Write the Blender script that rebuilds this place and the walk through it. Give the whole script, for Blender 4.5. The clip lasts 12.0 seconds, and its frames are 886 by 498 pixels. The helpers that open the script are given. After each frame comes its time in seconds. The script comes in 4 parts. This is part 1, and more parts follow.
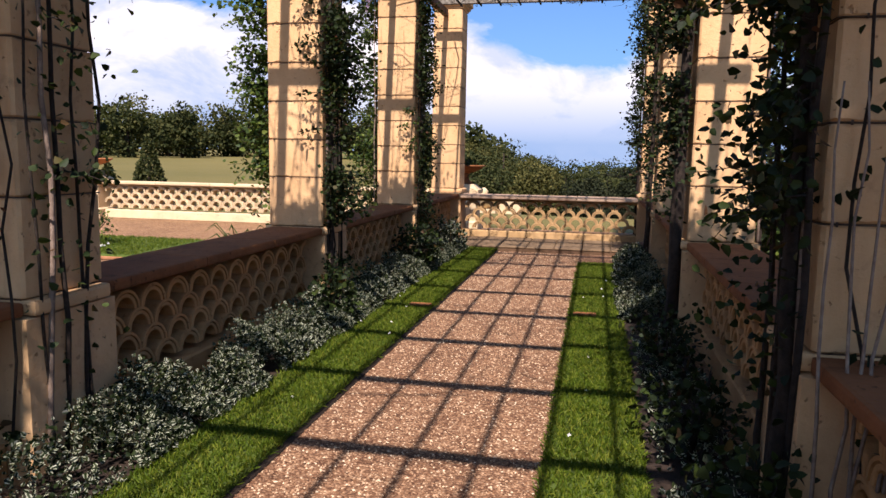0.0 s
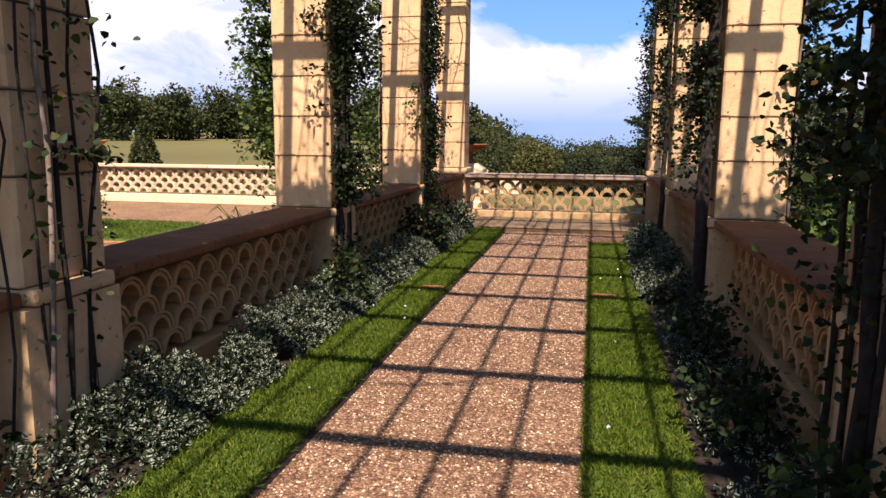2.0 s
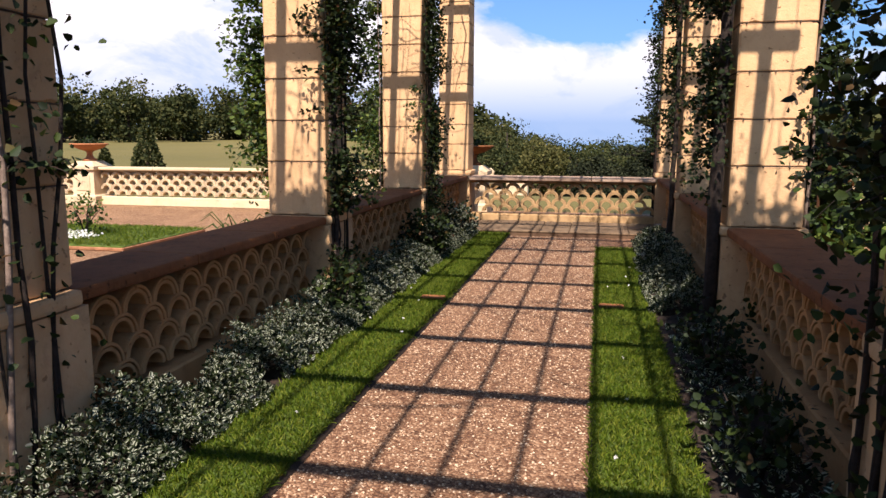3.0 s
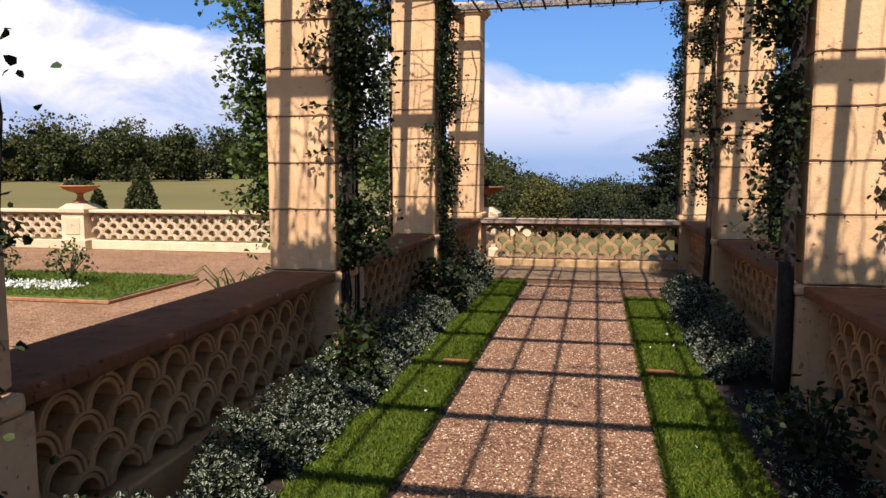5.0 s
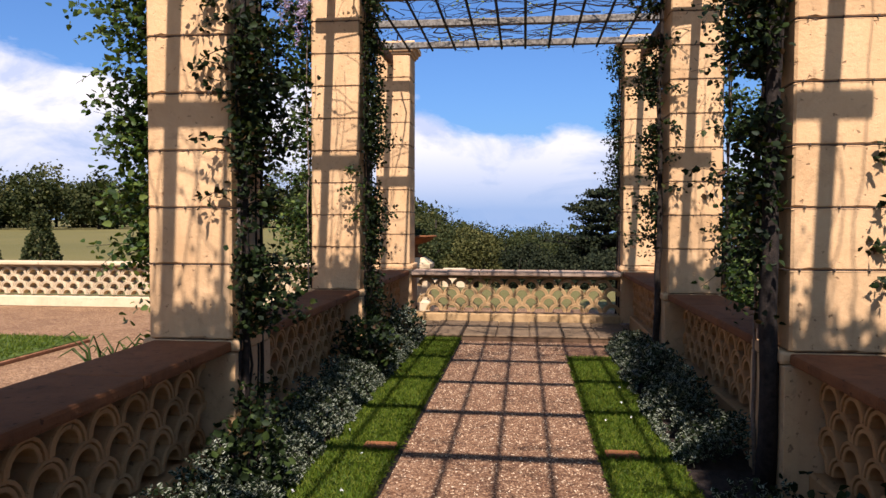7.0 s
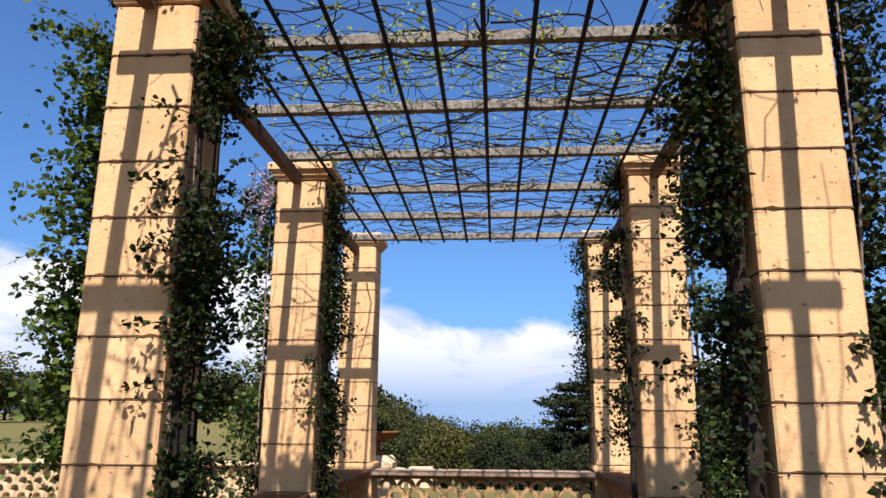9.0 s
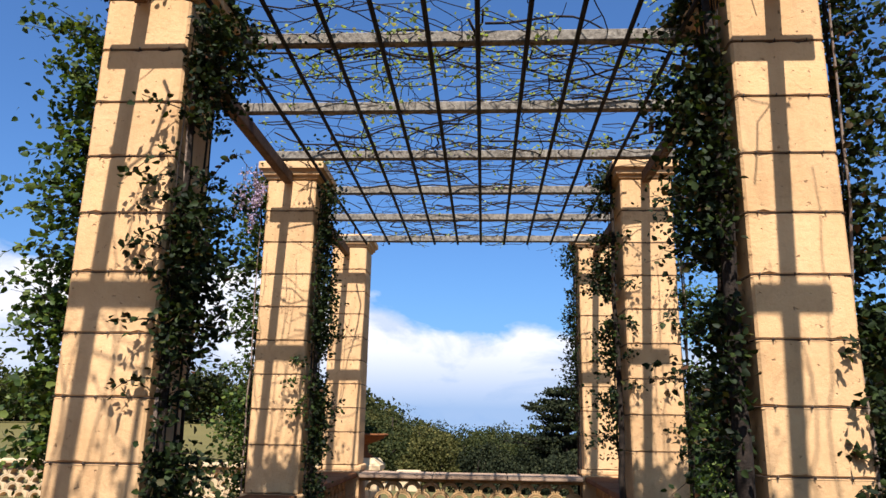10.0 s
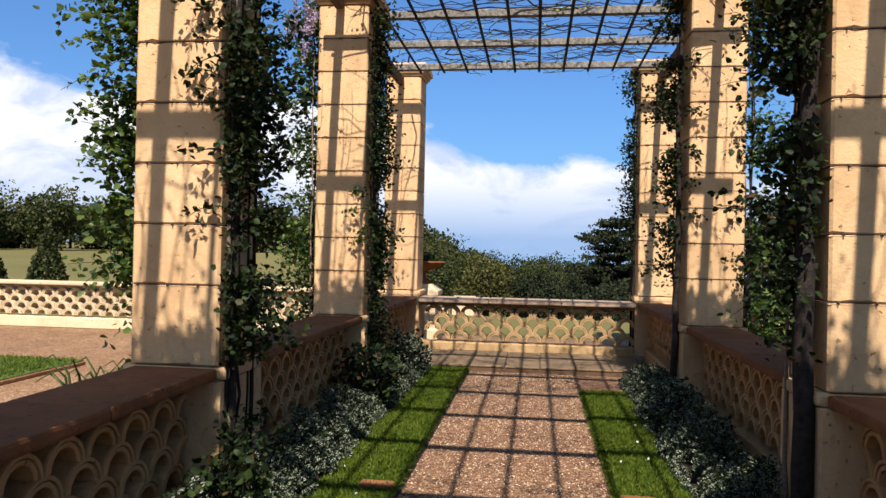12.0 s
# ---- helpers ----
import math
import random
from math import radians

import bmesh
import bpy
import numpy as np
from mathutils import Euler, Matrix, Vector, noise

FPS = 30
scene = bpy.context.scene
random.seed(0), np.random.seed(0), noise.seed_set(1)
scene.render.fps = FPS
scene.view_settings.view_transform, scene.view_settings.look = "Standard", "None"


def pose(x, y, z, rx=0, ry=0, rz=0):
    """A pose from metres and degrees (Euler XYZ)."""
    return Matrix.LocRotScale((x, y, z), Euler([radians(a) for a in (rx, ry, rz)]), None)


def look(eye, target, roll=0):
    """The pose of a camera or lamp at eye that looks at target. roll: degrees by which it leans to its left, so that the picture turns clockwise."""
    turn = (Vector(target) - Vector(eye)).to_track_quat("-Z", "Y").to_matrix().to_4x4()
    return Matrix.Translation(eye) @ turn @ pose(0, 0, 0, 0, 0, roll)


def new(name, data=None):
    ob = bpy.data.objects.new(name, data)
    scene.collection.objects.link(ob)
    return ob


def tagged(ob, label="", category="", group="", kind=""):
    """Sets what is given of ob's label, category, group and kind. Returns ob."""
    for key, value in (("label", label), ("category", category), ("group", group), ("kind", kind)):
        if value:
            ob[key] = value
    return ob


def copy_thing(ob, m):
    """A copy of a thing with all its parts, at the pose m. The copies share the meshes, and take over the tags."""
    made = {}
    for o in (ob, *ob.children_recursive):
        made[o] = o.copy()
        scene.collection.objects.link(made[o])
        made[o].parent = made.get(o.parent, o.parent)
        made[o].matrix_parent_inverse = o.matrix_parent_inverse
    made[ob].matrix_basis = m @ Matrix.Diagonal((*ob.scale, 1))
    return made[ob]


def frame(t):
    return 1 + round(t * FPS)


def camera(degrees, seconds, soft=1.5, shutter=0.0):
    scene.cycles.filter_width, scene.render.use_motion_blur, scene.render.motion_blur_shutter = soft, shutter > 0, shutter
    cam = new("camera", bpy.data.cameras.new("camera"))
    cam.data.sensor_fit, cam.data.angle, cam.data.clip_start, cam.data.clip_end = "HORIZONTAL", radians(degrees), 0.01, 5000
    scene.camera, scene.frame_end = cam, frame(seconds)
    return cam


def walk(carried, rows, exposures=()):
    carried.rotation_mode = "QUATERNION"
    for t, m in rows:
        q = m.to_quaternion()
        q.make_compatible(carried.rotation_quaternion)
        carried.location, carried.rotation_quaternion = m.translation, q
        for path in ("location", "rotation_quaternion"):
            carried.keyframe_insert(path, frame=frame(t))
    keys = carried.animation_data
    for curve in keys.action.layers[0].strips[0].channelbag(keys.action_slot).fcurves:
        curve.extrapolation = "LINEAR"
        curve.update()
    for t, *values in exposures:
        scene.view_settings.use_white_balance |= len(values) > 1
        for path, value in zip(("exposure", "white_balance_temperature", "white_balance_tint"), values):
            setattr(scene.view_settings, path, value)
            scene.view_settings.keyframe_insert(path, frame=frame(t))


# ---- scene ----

# ---------------------------------------------------------------- camera
cam = camera(63.42, 12.0, soft=1.5)
ROWS = [
    (0, 0.841, -6.206, 1.511, 12.013, -7.307, -0.956),
    (0.5, 0.819, -6.169, 1.484, 12.336, -7.712, -0.937),
    (1, 0.756, -6.113, 1.438, 12.731, -8.239, -0.657),
    (1.5, 0.668, -6.064, 1.467, 12.203, -8.682, -0.527),
    (2, 0.629, -5.984, 1.474, 11.624, -8.825, -0.447),
    (2.5, 0.653, -5.84, 1.506, 12.235, -9.123, -0.282),
    (4.5, 0.406, -5.249, 1.522, 11.755, -6.702, 0.143),
    (5, 0.266, -4.999, 1.56, 11.934, -5.857, 0.027),
    (5.5, 0.182, -4.799, 1.559, 10.004, -3.96, 0.071),
    (6, 0.251, -4.603, 1.553, 9.037, -2.948, 0.031),
    (6.5, 0.213, -4.37, 1.536, 8.092, -2.747, 0.077),
    (7, 0.143, -4.132, 1.552, 6.458, -1.969, -0.146),
    (7.5, 0.203, -3.931, 1.568, 5.663, 2.686, -0.141),
    (9.5, 0.196, -3.833, 1.555, 3.533, 14.085, -0.645),
    (10, 0.187, -3.819, 1.54, 3.14, 13.662, -0.898),
    (10.5, 0.161, -3.809, 1.509, 3.607, 9.044, -1.324),
    (11, 0.18, -3.813, 1.513, 4.802, 4.258, -1.206),
    (11.5, 0.162, -3.813, 1.517, 6.165, 2.159, -1.224),
    (12, 0.145, -3.812, 1.519, 7.38, 0.253, -1.138),
]
EXPOSURES = [(0, 1.12, 6700, 23), (2.5, 1.22, 6700, 22), (5, 0.96, 6500, 21), (7.5, 0.98, 6450, 20), (9.5, 1.08, 6450, 15), (12, 1.02, 6450, 13)]
walk(cam, [(t, pose(x, y, z, 90 + pitch, roll, yaw)) for t, x, y, z, yaw, pitch, roll in ROWS], EXPOSURES)

# ---------------------------------------------------------------- sky and sun
SUN_FROM = Vector((0.039, -0.775, 1.0)).normalized()
SUN_EL = math.asin(SUN_FROM.z)
SUN_ROT = math.atan2(SUN_FROM.x, SUN_FROM.y)


def node(nt, kind, **values):
    n = nt.nodes.new(kind)
    for key, value in values.items():
        n.inputs[key.replace("_", " ")].default_value = value
    return n


def ramp(nt, fac, stops, interpolation="LINEAR"):
    n = nt.nodes.new("ShaderNodeValToRGB")
    n.color_ramp.interpolation = interpolation
    while len(n.color_ramp.elements) < len(stops):
        n.color_ramp.elements.new(0.5)
    for e, (p, c) in zip(n.color_ramp.elements, stops):
        e.position = p
        e.color = (*c, 1) if len(c) == 3 else c
    nt.links.new(fac, n.inputs["Fac"])
    return n.outputs["Color"]


def mixc(nt, fac, a, b, mode="MIX"):
    n = nt.nodes.new("ShaderNodeMix")
    n.data_type, n.blend_type = "RGBA", mode
    for socket, v in ((n.inputs[0], fac), (n.inputs[6], a), (n.inputs[7], b)):
        if hasattr(v, "is_linked"):
            nt.links.new(v, socket)
        elif isinstance(v, (int, float)):
            socket.default_value = v
        else:
            socket.default_value = (*v, 1)
    return n.outputs[2]


def maths(nt, op, a, b=0.0, clamp=False):
    n = nt.nodes.new("ShaderNodeMath")
    n.operation, n.use_clamp = op, clamp
    for socket, v in ((n.inputs[0], a), (n.inputs[1], b)):
        if hasattr(v, "is_linked"):
            nt.links.new(v, socket)
        else:
            socket.default_value = v
    return n.outputs[0]


def noise_tex(nt, vector, scale, detail=4.0, rough=0.55, distortion=0.0):
    n = node(nt, "ShaderNodeTexNoise", Scale=scale, Detail=detail, Roughness=rough, Distortion=distortion)
    nt.links.new(vector, n.inputs["Vector"])
    return n.outputs["Fac"]


def make_world():
    world = bpy.data.worlds.new("sky")
    scene.world = world
    world.use_nodes = True
    nt = world.node_tree
    bg = nt.nodes["Background"]
    sky = nt.nodes.new("ShaderNodeTexSky")
    sky.sky_type, sky.sun_disc = "NISHITA", False
    sky.sun_elevation, sky.sun_rotation = SUN_EL, SUN_ROT
    sky.air_density, sky.dust_density, sky.ozone_density = 1.0, 2.2, 2.5
    co = nt.nodes.new("ShaderNodeTexCoord").outputs["Generated"]
    sep = nt.nodes.new("ShaderNodeSeparateXYZ")
    nt.links.new(co, sep.inputs[0])
    # cloud bank low over the horizon with a ragged top, thinning to a grey-blue haze at the sea
    stretch = nt.nodes.new("ShaderNodeMapping")
    stretch.inputs["Scale"].default_value = (1, 1, 1.8)
    nt.links.new(co, stretch.inputs["Vector"])
    big = noise_tex(nt, stretch.outputs[0], 2.6, 6, 0.55)
    puff = noise_tex(nt, stretch.outputs[0], 9.0, 8, 0.6, 0.3)
    top = maths(nt, "ADD", maths(nt, "MULTIPLY", big, 0.20), maths(nt, "MULTIPLY", puff, 0.12))
    top = maths(nt, "ADD", top, maths(nt, "MULTIPLY", sep.outputs["X"], -0.11))
    rel = maths(nt, "SUBTRACT", maths(nt, "ADD", top, 0.0), sep.outputs["Z"])
    cover = ramp(nt, maths(nt, "MULTIPLY", rel, 12.0), [(0.05, (0, 0, 0)), (0.42, (1, 1, 1))])
    shade = ramp(nt, noise_tex(nt, stretch.outputs[0], 6.5, 7, 0.6, 0.5), [(0.38, (0.54, 0.64, 0.82)), (0.56, (1, 1, 1))])
    low = ramp(nt, sep.outputs["Z"], [(0.02, (1, 1, 1)), (0.13, (0, 0, 0))])
    cloud = mixc(nt, maths(nt, "MULTIPLY", low, 0.9), shade, (0.24, 0.41, 0.68))
    cloud = mixc(nt, 1.0, cloud, (12.0, 11.9, 11.9), "MULTIPLY")
    blue = mixc(nt, 1.0, sky.outputs[0], (0.78, 1.26, 1.76), "MULTIPLY")
    nt.links.new(mixc(nt, cover, blue, cloud), bg.inputs["Color"])
    bg.inputs["Strength"].default_value = 0.05


make_world()
sun = new("sun", bpy.data.lights.new("sun", "SUN"))
sun.data.energy, sun.data.angle, sun.data.color = 5.0, radians(0.53), (1.0, 0.98, 0.935)
sun.matrix_world = look((0, 0, 30), Vector((0, 0, 30)) - SUN_FROM)

# ---------------------------------------------------------------- materials


def material(name, rough=0.85):
    m = bpy.data.materials.new(name)
    m.use_nodes = True
    nt = m.node_tree
    b = nt.nodes["Principled BSDF"]
    b.inputs["Roughness"].default_value = rough
    b.inputs["Specular IOR Level"].default_value = 0.25
    return m, nt, b


def bump(nt, b, height, strength, distance):
    n = nt.nodes.new("ShaderNodeBump")
    n.inputs["Strength"].default_value, n.inputs["Distance"].default_value = strength, distance
    nt.links.new(height, n.inputs["Height"])
    nt.links.new(n.outputs[0], b.inputs["Normal"])


def world_pos(nt):
    return nt.nodes.new("ShaderNodeNewGeometry").outputs["Position"]


def stone_material(name, light, dark, stain, amount=0.5, vary=0.18):
    m, nt, b = material(name, 0.95)
    b.inputs["Specular IOR Level"].default_value = 0.08
    p = world_pos(nt)
    broad = ramp(nt, noise_tex(nt, p, 2.3, 5, 0.6), [(0.32, dark), (0.66, light)])
    fine = noise_tex(nt, p, 34.0, 6, 0.65)
    col = mixc(nt, maths(nt, "MULTIPLY", fine, 0.75), broad, dark)
    spots = ramp(nt, noise_tex(nt, p, 7.5, 7, 0.7, 0.6), [(0.56, (0, 0, 0)), (0.70, (1, 1, 1))])
    col = mixc(nt, maths(nt, "MULTIPLY", spots, amount), col, stain)
    pits = ramp(nt, noise_tex(nt, p, 24.0, 3, 0.55), [(0.30, (1, 1, 1)), (0.35, (0, 0, 0))])
    col = mixc(nt, maths(nt, "MULTIPLY", pits, 0.75), col, stain)
    smudge = ramp(nt, noise_tex(nt, p, 3.6, 6, 0.68, 0.8), [(0.50, (0, 0, 0)), (0.72, (1, 1, 1))])
    col = mixc(nt, maths(nt, "MULTIPLY", smudge, amount * 0.55), col, stain)
    flow = nt.nodes.new("ShaderNodeMapping")
    flow.inputs["Scale"].default_value = (9.0, 9.0, 1.1)
    nt.links.new(p, flow.inputs["Vector"])
    streak = ramp(nt, noise_tex(nt, flow.outputs[0], 1.0, 5, 0.6), [(0.52, (0, 0, 0)), (0.74, (1, 1, 1))])
    col = mixc(nt, maths(nt, "MULTIPLY", streak, amount * 0.7), col, stain)
    rnd = nt.nodes.new("ShaderNodeObjectInfo").outputs["Random"]
    hs = nt.nodes.new("ShaderNodeHueSaturation")
    nt.links.new(maths(nt, "ADD", maths(nt, "MULTIPLY", rnd, vary), 1.0 - vary / 2), hs.inputs["Value"])
    nt.links.new(col, hs.inputs["Color"])
    nt.links.new(hs.outputs[0], b.inputs["Base Color"])
    bump(nt, b, maths(nt, "ADD", maths(nt, "MULTIPLY", fine, 0.5), maths(nt, "MULTIPLY", pits, -0.6)), 0.7, 0.016)
    return m


STONE = stone_material("ochre_limestone", (0.6027, 0.3807, 0.1949), (0.4821, 0.2847, 0.1319), (0.217, 0.121, 0.05998), 0.42)
# Coping and fish-scale in dark, warm copies: the side walls' shade is coloured in.
COPING = stone_material("shaded_weathered_coping", (0.2551, 0.09812, 0.03778), (0.153, 0.05697, 0.02212), (0.05951, 0.02848, 0.01382), 0.55)
SHADED_TILE = stone_material("fishscale_stone", (0.5325, 0.2802, 0.1114), (0.3993, 0.1971, 0.07431), (0.1953, 0.09467, 0.04025), 0.4)
SLAB = stone_material("paving_slab", (0.1838, 0.12, 0.06639), (0.1253, 0.08118, 0.04703), (0.05011, 0.03883, 0.0249), 0.5)
MORTAR = stone_material("dark_joint", (0.1286, 0.07488, 0.03988), (0.08035, 0.04492, 0.0266), (0.04018, 0.02994, 0.01994), 0.4)
TERRACOTTA = stone_material("weathered_terracotta", (0.4178, 0.161, 0.06648), (0.3053, 0.1123, 0.04654), (0.1286, 0.0599, 0.03324), 0.4)
# Red-brown, darker than the rims: the holes' shade is put into this colour.
RECESS_SHADE = stone_material("recess_shade_stone", (0.3572, 0.1301, 0.05132), (0.2211, 0.08055, 0.03172), (0.08505, 0.03718, 0.0168), 0.5)
# Paler copies of both for the end wall, its sunlight put into the colour.
SUNLIT_TILE = stone_material("sunlit_fishscale_stone", (0.4827, 0.307, 0.1458), (0.3568, 0.2167, 0.0948), (0.1573, 0.08129, 0.03644), 0.4)
SUNLIT_COPING = stone_material("sunlit_worn_coping", (0.40, 0.28, 0.19), (0.26, 0.165, 0.105), (0.10, 0.06, 0.04), 0.6)
PALE = stone_material("pale_stone", (0.5786, 0.4358, 0.2625), (0.4661, 0.3342, 0.1874), (0.2731, 0.1962, 0.125), 0.3)


def plain_noise(name, a, b_, scale, rough=0.9, bump_scale=0, bump_d=0.01, detail=6):
    m, nt, b = material(name, rough)
    p = world_pos(nt)
    col = ramp(nt, noise_tex(nt, p, scale, detail, 0.65), [(0.3, a), (0.7, b_)])
    nt.links.new(col, b.inputs["Base Color"])
    if bump_scale:
        bump(nt, b, noise_tex(nt, p, bump_scale, 6, 0.7), 0.8, bump_d)
    return m


def gravel_material(name, stops):
    m, nt, b = material(name, 0.9)
    p = world_pos(nt)
    v = node(nt, "ShaderNodeTexVoronoi", Scale=62.0)
    nt.links.new(p, v.inputs["Vector"])
    sepc = nt.nodes.new("ShaderNodeSeparateColor")
    nt.links.new(v.outputs["Color"], sepc.inputs[0])
    stone = ramp(nt, sepc.outputs[0], stops)
    gap = ramp(nt, v.outputs["Distance"], [(0.25, (1, 1, 1)), (0.62, (0.62, 0.54, 0.48))])
    col = mixc(nt, 1.0, stone, gap, "MULTIPLY")
    patch = ramp(nt, noise_tex(nt, p, 1.7, 6, 0.65, 0.5), [(0.3, (0.70, 0.63, 0.58)), (0.7, (1.10, 1.07, 1.02))])
    col = mixc(nt, 1.0, col, patch, "MULTIPLY")
    scatter = ramp(nt, noise_tex(nt, p, 11.0, 5, 0.7), [(0.36, (0.60, 0.52, 0.46)), (0.55, (1.05, 1.05, 1.05))])
    nt.links.new(mixc(nt, 0.7, col, mixc(nt, 1.0, col, scatter, "MULTIPLY")), b.inputs["Base Color"])
    bump(nt, b, maths(nt, "SUBTRACT", 1.0, v.outputs["Distance"]), 0.9, 0.012)
    return m


GRAVEL = gravel_material("pink_gravel", [(0.0, (0.1071, 0.05192, 0.02687)), (0.3, (0.2078, 0.112, 0.06022)), (0.7, (0.2773, 0.1613, 0.09033)), (1.0, (0.4283, 0.2896, 0.1762))])
PALE_GRAVEL = gravel_material("pale_gravel", [(0.0, (0.1653, 0.09189, 0.04265)), (0.3, (0.2865, 0.1664, 0.08191)), (0.7, (0.3525, 0.2146, 0.1126)), (1.0, (0.4407, 0.2976, 0.1707))])
SOIL = plain_noise("bed_soil", (0.01406, 0.008529, 0.005249), (0.04269, 0.02606, 0.01575), 14, 1.0, 40, 0.03)
RED_EARTH = plain_noise("red_earth", (0.192, 0.079, 0.03344), (0.336, 0.1501, 0.0684), 12, 1.0, 40, 0.02)
TURF = plain_noise("turf", (0.03969, 0.06052, 0.007165), (0.07938, 0.1068, 0.01492), 9, 1.0, 60, 0.02)
FIELD = plain_noise("field_grass", (0.08155, 0.06938, 0.01614), (0.1376, 0.105, 0.02808), 0.035, 1.0, 2.0, 0.1)
TIMBER = plain_noise("weathered_timber", (0.04419, 0.03144, 0.02193), (0.2731, 0.2321, 0.1795), 26, 0.9, 70, 0.01)
SIDE_TIMBER = plain_noise("brown_timber", (0.04821, 0.02621, 0.01463), (0.1205, 0.06363, 0.03324), 14, 0.85, 60, 0.01)
IRON = plain_noise("dark_iron", (0.005, 0.004, 0.004), (0.014, 0.010, 0.009), 30, 0.9)
BARK = plain_noise("bark", (0.008792, 0.005638, 0.00398), (0.03515, 0.02322, 0.01531), 28, 0.95, 90, 0.012)
PALE_BARK = plain_noise("pale_stem", (0.1125, 0.07297, 0.05205), (0.239, 0.1725, 0.1225), 28, 0.9, 90, 0.006)
WIRE = plain_noise("training_wire", (0.03, 0.02, 0.015), (0.09, 0.06, 0.04), 30, 0.6)
SEA = plain_noise("sea", (0.10, 0.17, 0.26), (0.13, 0.21, 0.31), 0.01, 0.35)


def leaf_material(name, stops, gloss=0.45, through_light=0.35, edge=None, edge_from=0.45):
    m, nt, b = material(name, gloss)
    geo = nt.nodes.new("ShaderNodeNewGeometry")
    col = ramp(nt, geo.outputs["Random Per Island"], stops)
    if edge:
        uv = nt.nodes.new("ShaderNodeUVMap")
        sp = nt.nodes.new("ShaderNodeSeparateXYZ")
        nt.links.new(uv.outputs[0], sp.inputs[0])
        n = noise_tex(nt, geo.outputs["Position"], 90.0, 2)
        w = maths(nt, "ADD", sp.outputs[0], maths(nt, "MULTIPLY", maths(nt, "SUBTRACT", n, 0.5), 0.7))
        some = ramp(nt, maths(nt, "FRACT", maths(nt, "MULTIPLY", geo.outputs["Random Per Island"], 17.0)), [(0.40, (0, 0, 0)), (0.45, (1, 1, 1))])
        fringe = ramp(nt, w, [(edge_from, (0, 0, 0)), (edge_from + 0.15, (1, 1, 1))])
        col = mixc(nt, maths(nt, "MULTIPLY", fringe, some), col, edge)
    nt.links.new(col, b.inputs["Base Color"])
    b.inputs["Specular IOR Level"].default_value = 0.14
    tr = nt.nodes.new("ShaderNodeBsdfTranslucent")
    nt.links.new(mixc(nt, 1.0, col, (1.25, 1.3, 0.6), "MULTIPLY"), tr.inputs["Color"])
    mx = nt.nodes.new("ShaderNodeMixShader")
    mx.inputs[0].default_value = through_light
    nt.links.new(b.outputs[0], mx.inputs[1])
    nt.links.new(tr.outputs[0], mx.inputs[2])
    nt.links.new(mx.outputs[0], nt.nodes["Material Output"].inputs["Surface"])
    return m


# Dark green taken near black: the path-side foliage's shade is in the leaf colour.
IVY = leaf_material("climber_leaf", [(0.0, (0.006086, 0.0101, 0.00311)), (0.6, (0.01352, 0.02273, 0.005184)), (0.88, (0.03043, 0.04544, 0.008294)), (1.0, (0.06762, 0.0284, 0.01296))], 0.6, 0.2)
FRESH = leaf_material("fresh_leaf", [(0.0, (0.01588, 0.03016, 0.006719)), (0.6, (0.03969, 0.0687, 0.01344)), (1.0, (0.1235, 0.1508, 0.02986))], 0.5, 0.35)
SPRING = leaf_material("young_vine_leaf", [(0.0, (0.1843, 0.2211, 0.05598)), (0.7, (0.3016, 0.341, 0.112)), (1.0, (0.2849, 0.2211, 0.1008))], 0.6, 0.5)
VINCA = leaf_material("variegated_leaf", [(0.0, (0.004786, 0.009389, 0.003031)), (0.6, (0.01196, 0.01956, 0.006062)), (1.0, (0.0339, 0.04305, 0.01414))], 0.45, 0.2, (0.26, 0.265, 0.185), 0.46)
GRASS = leaf_material("grass_blade", [(0.0, (0.03259, 0.05898, 0.002986)), (0.6, (0.0714, 0.1069, 0.005375)), (1.0, (0.1474, 0.1586, 0.01792))], 0.6, 0.3)
TREE_GREEN = leaf_material("woodland_leaf", [(0.0, (0.01436, 0.01984, 0.005241)), (0.6, (0.03133, 0.03719, 0.009898)), (1.0, (0.06527, 0.062, 0.01747))], 0.8, 0.2)
TREE_OLIVE = leaf_material("olive_leaf", [(0.0, (0.03263, 0.03409, 0.008151)), (0.6, (0.062, 0.0589, 0.01513)), (1.0, (0.1109, 0.09302, 0.0262))], 0.8, 0.2)
TREE_DARK = leaf_material("cedar_needle", [(0.0, (0.007179, 0.009916, 0.004076)), (0.7, (0.01697, 0.02108, 0.008151)), (1.0, (0.0359, 0.03719, 0.01513))], 0.9, 0.1)
LILAC = leaf_material("lilac_petal", [(0.0, (0.2646, 0.1842, 0.3135)), (1.0, (0.4586, 0.3518, 0.4628))], 0.7, 0.4)
WHITE_PETAL = leaf_material("white_petal", [(0.0, (0.5733, 0.5529, 0.5076)), (1.0, (0.7497, 0.712, 0.6345))], 0.7, 0.3)

# ---------------------------------------------------------------- mesh helpers


def part(name, data, mat, parent=None, label="", m=None):
    if isinstance(data, bmesh.types.BMesh):
        me = bpy.data.meshes.new(name)
        data.to_mesh(me)
        data.free()
    else:
        me = data
    if mat and not me.materials:
        me.materials.append(mat)
    ob = new(name, me)
    if parent:
        ob.parent = parent
    if m is not None:
        ob.matrix_basis = m
    if label:
        ob["label"] = label
    return ob


def thing(name, label, category, m=None, group="", kind=""):
    ob = new(name)
    if m is not None:
        ob.matrix_basis = m
    return tagged(ob, label, category, group, kind)


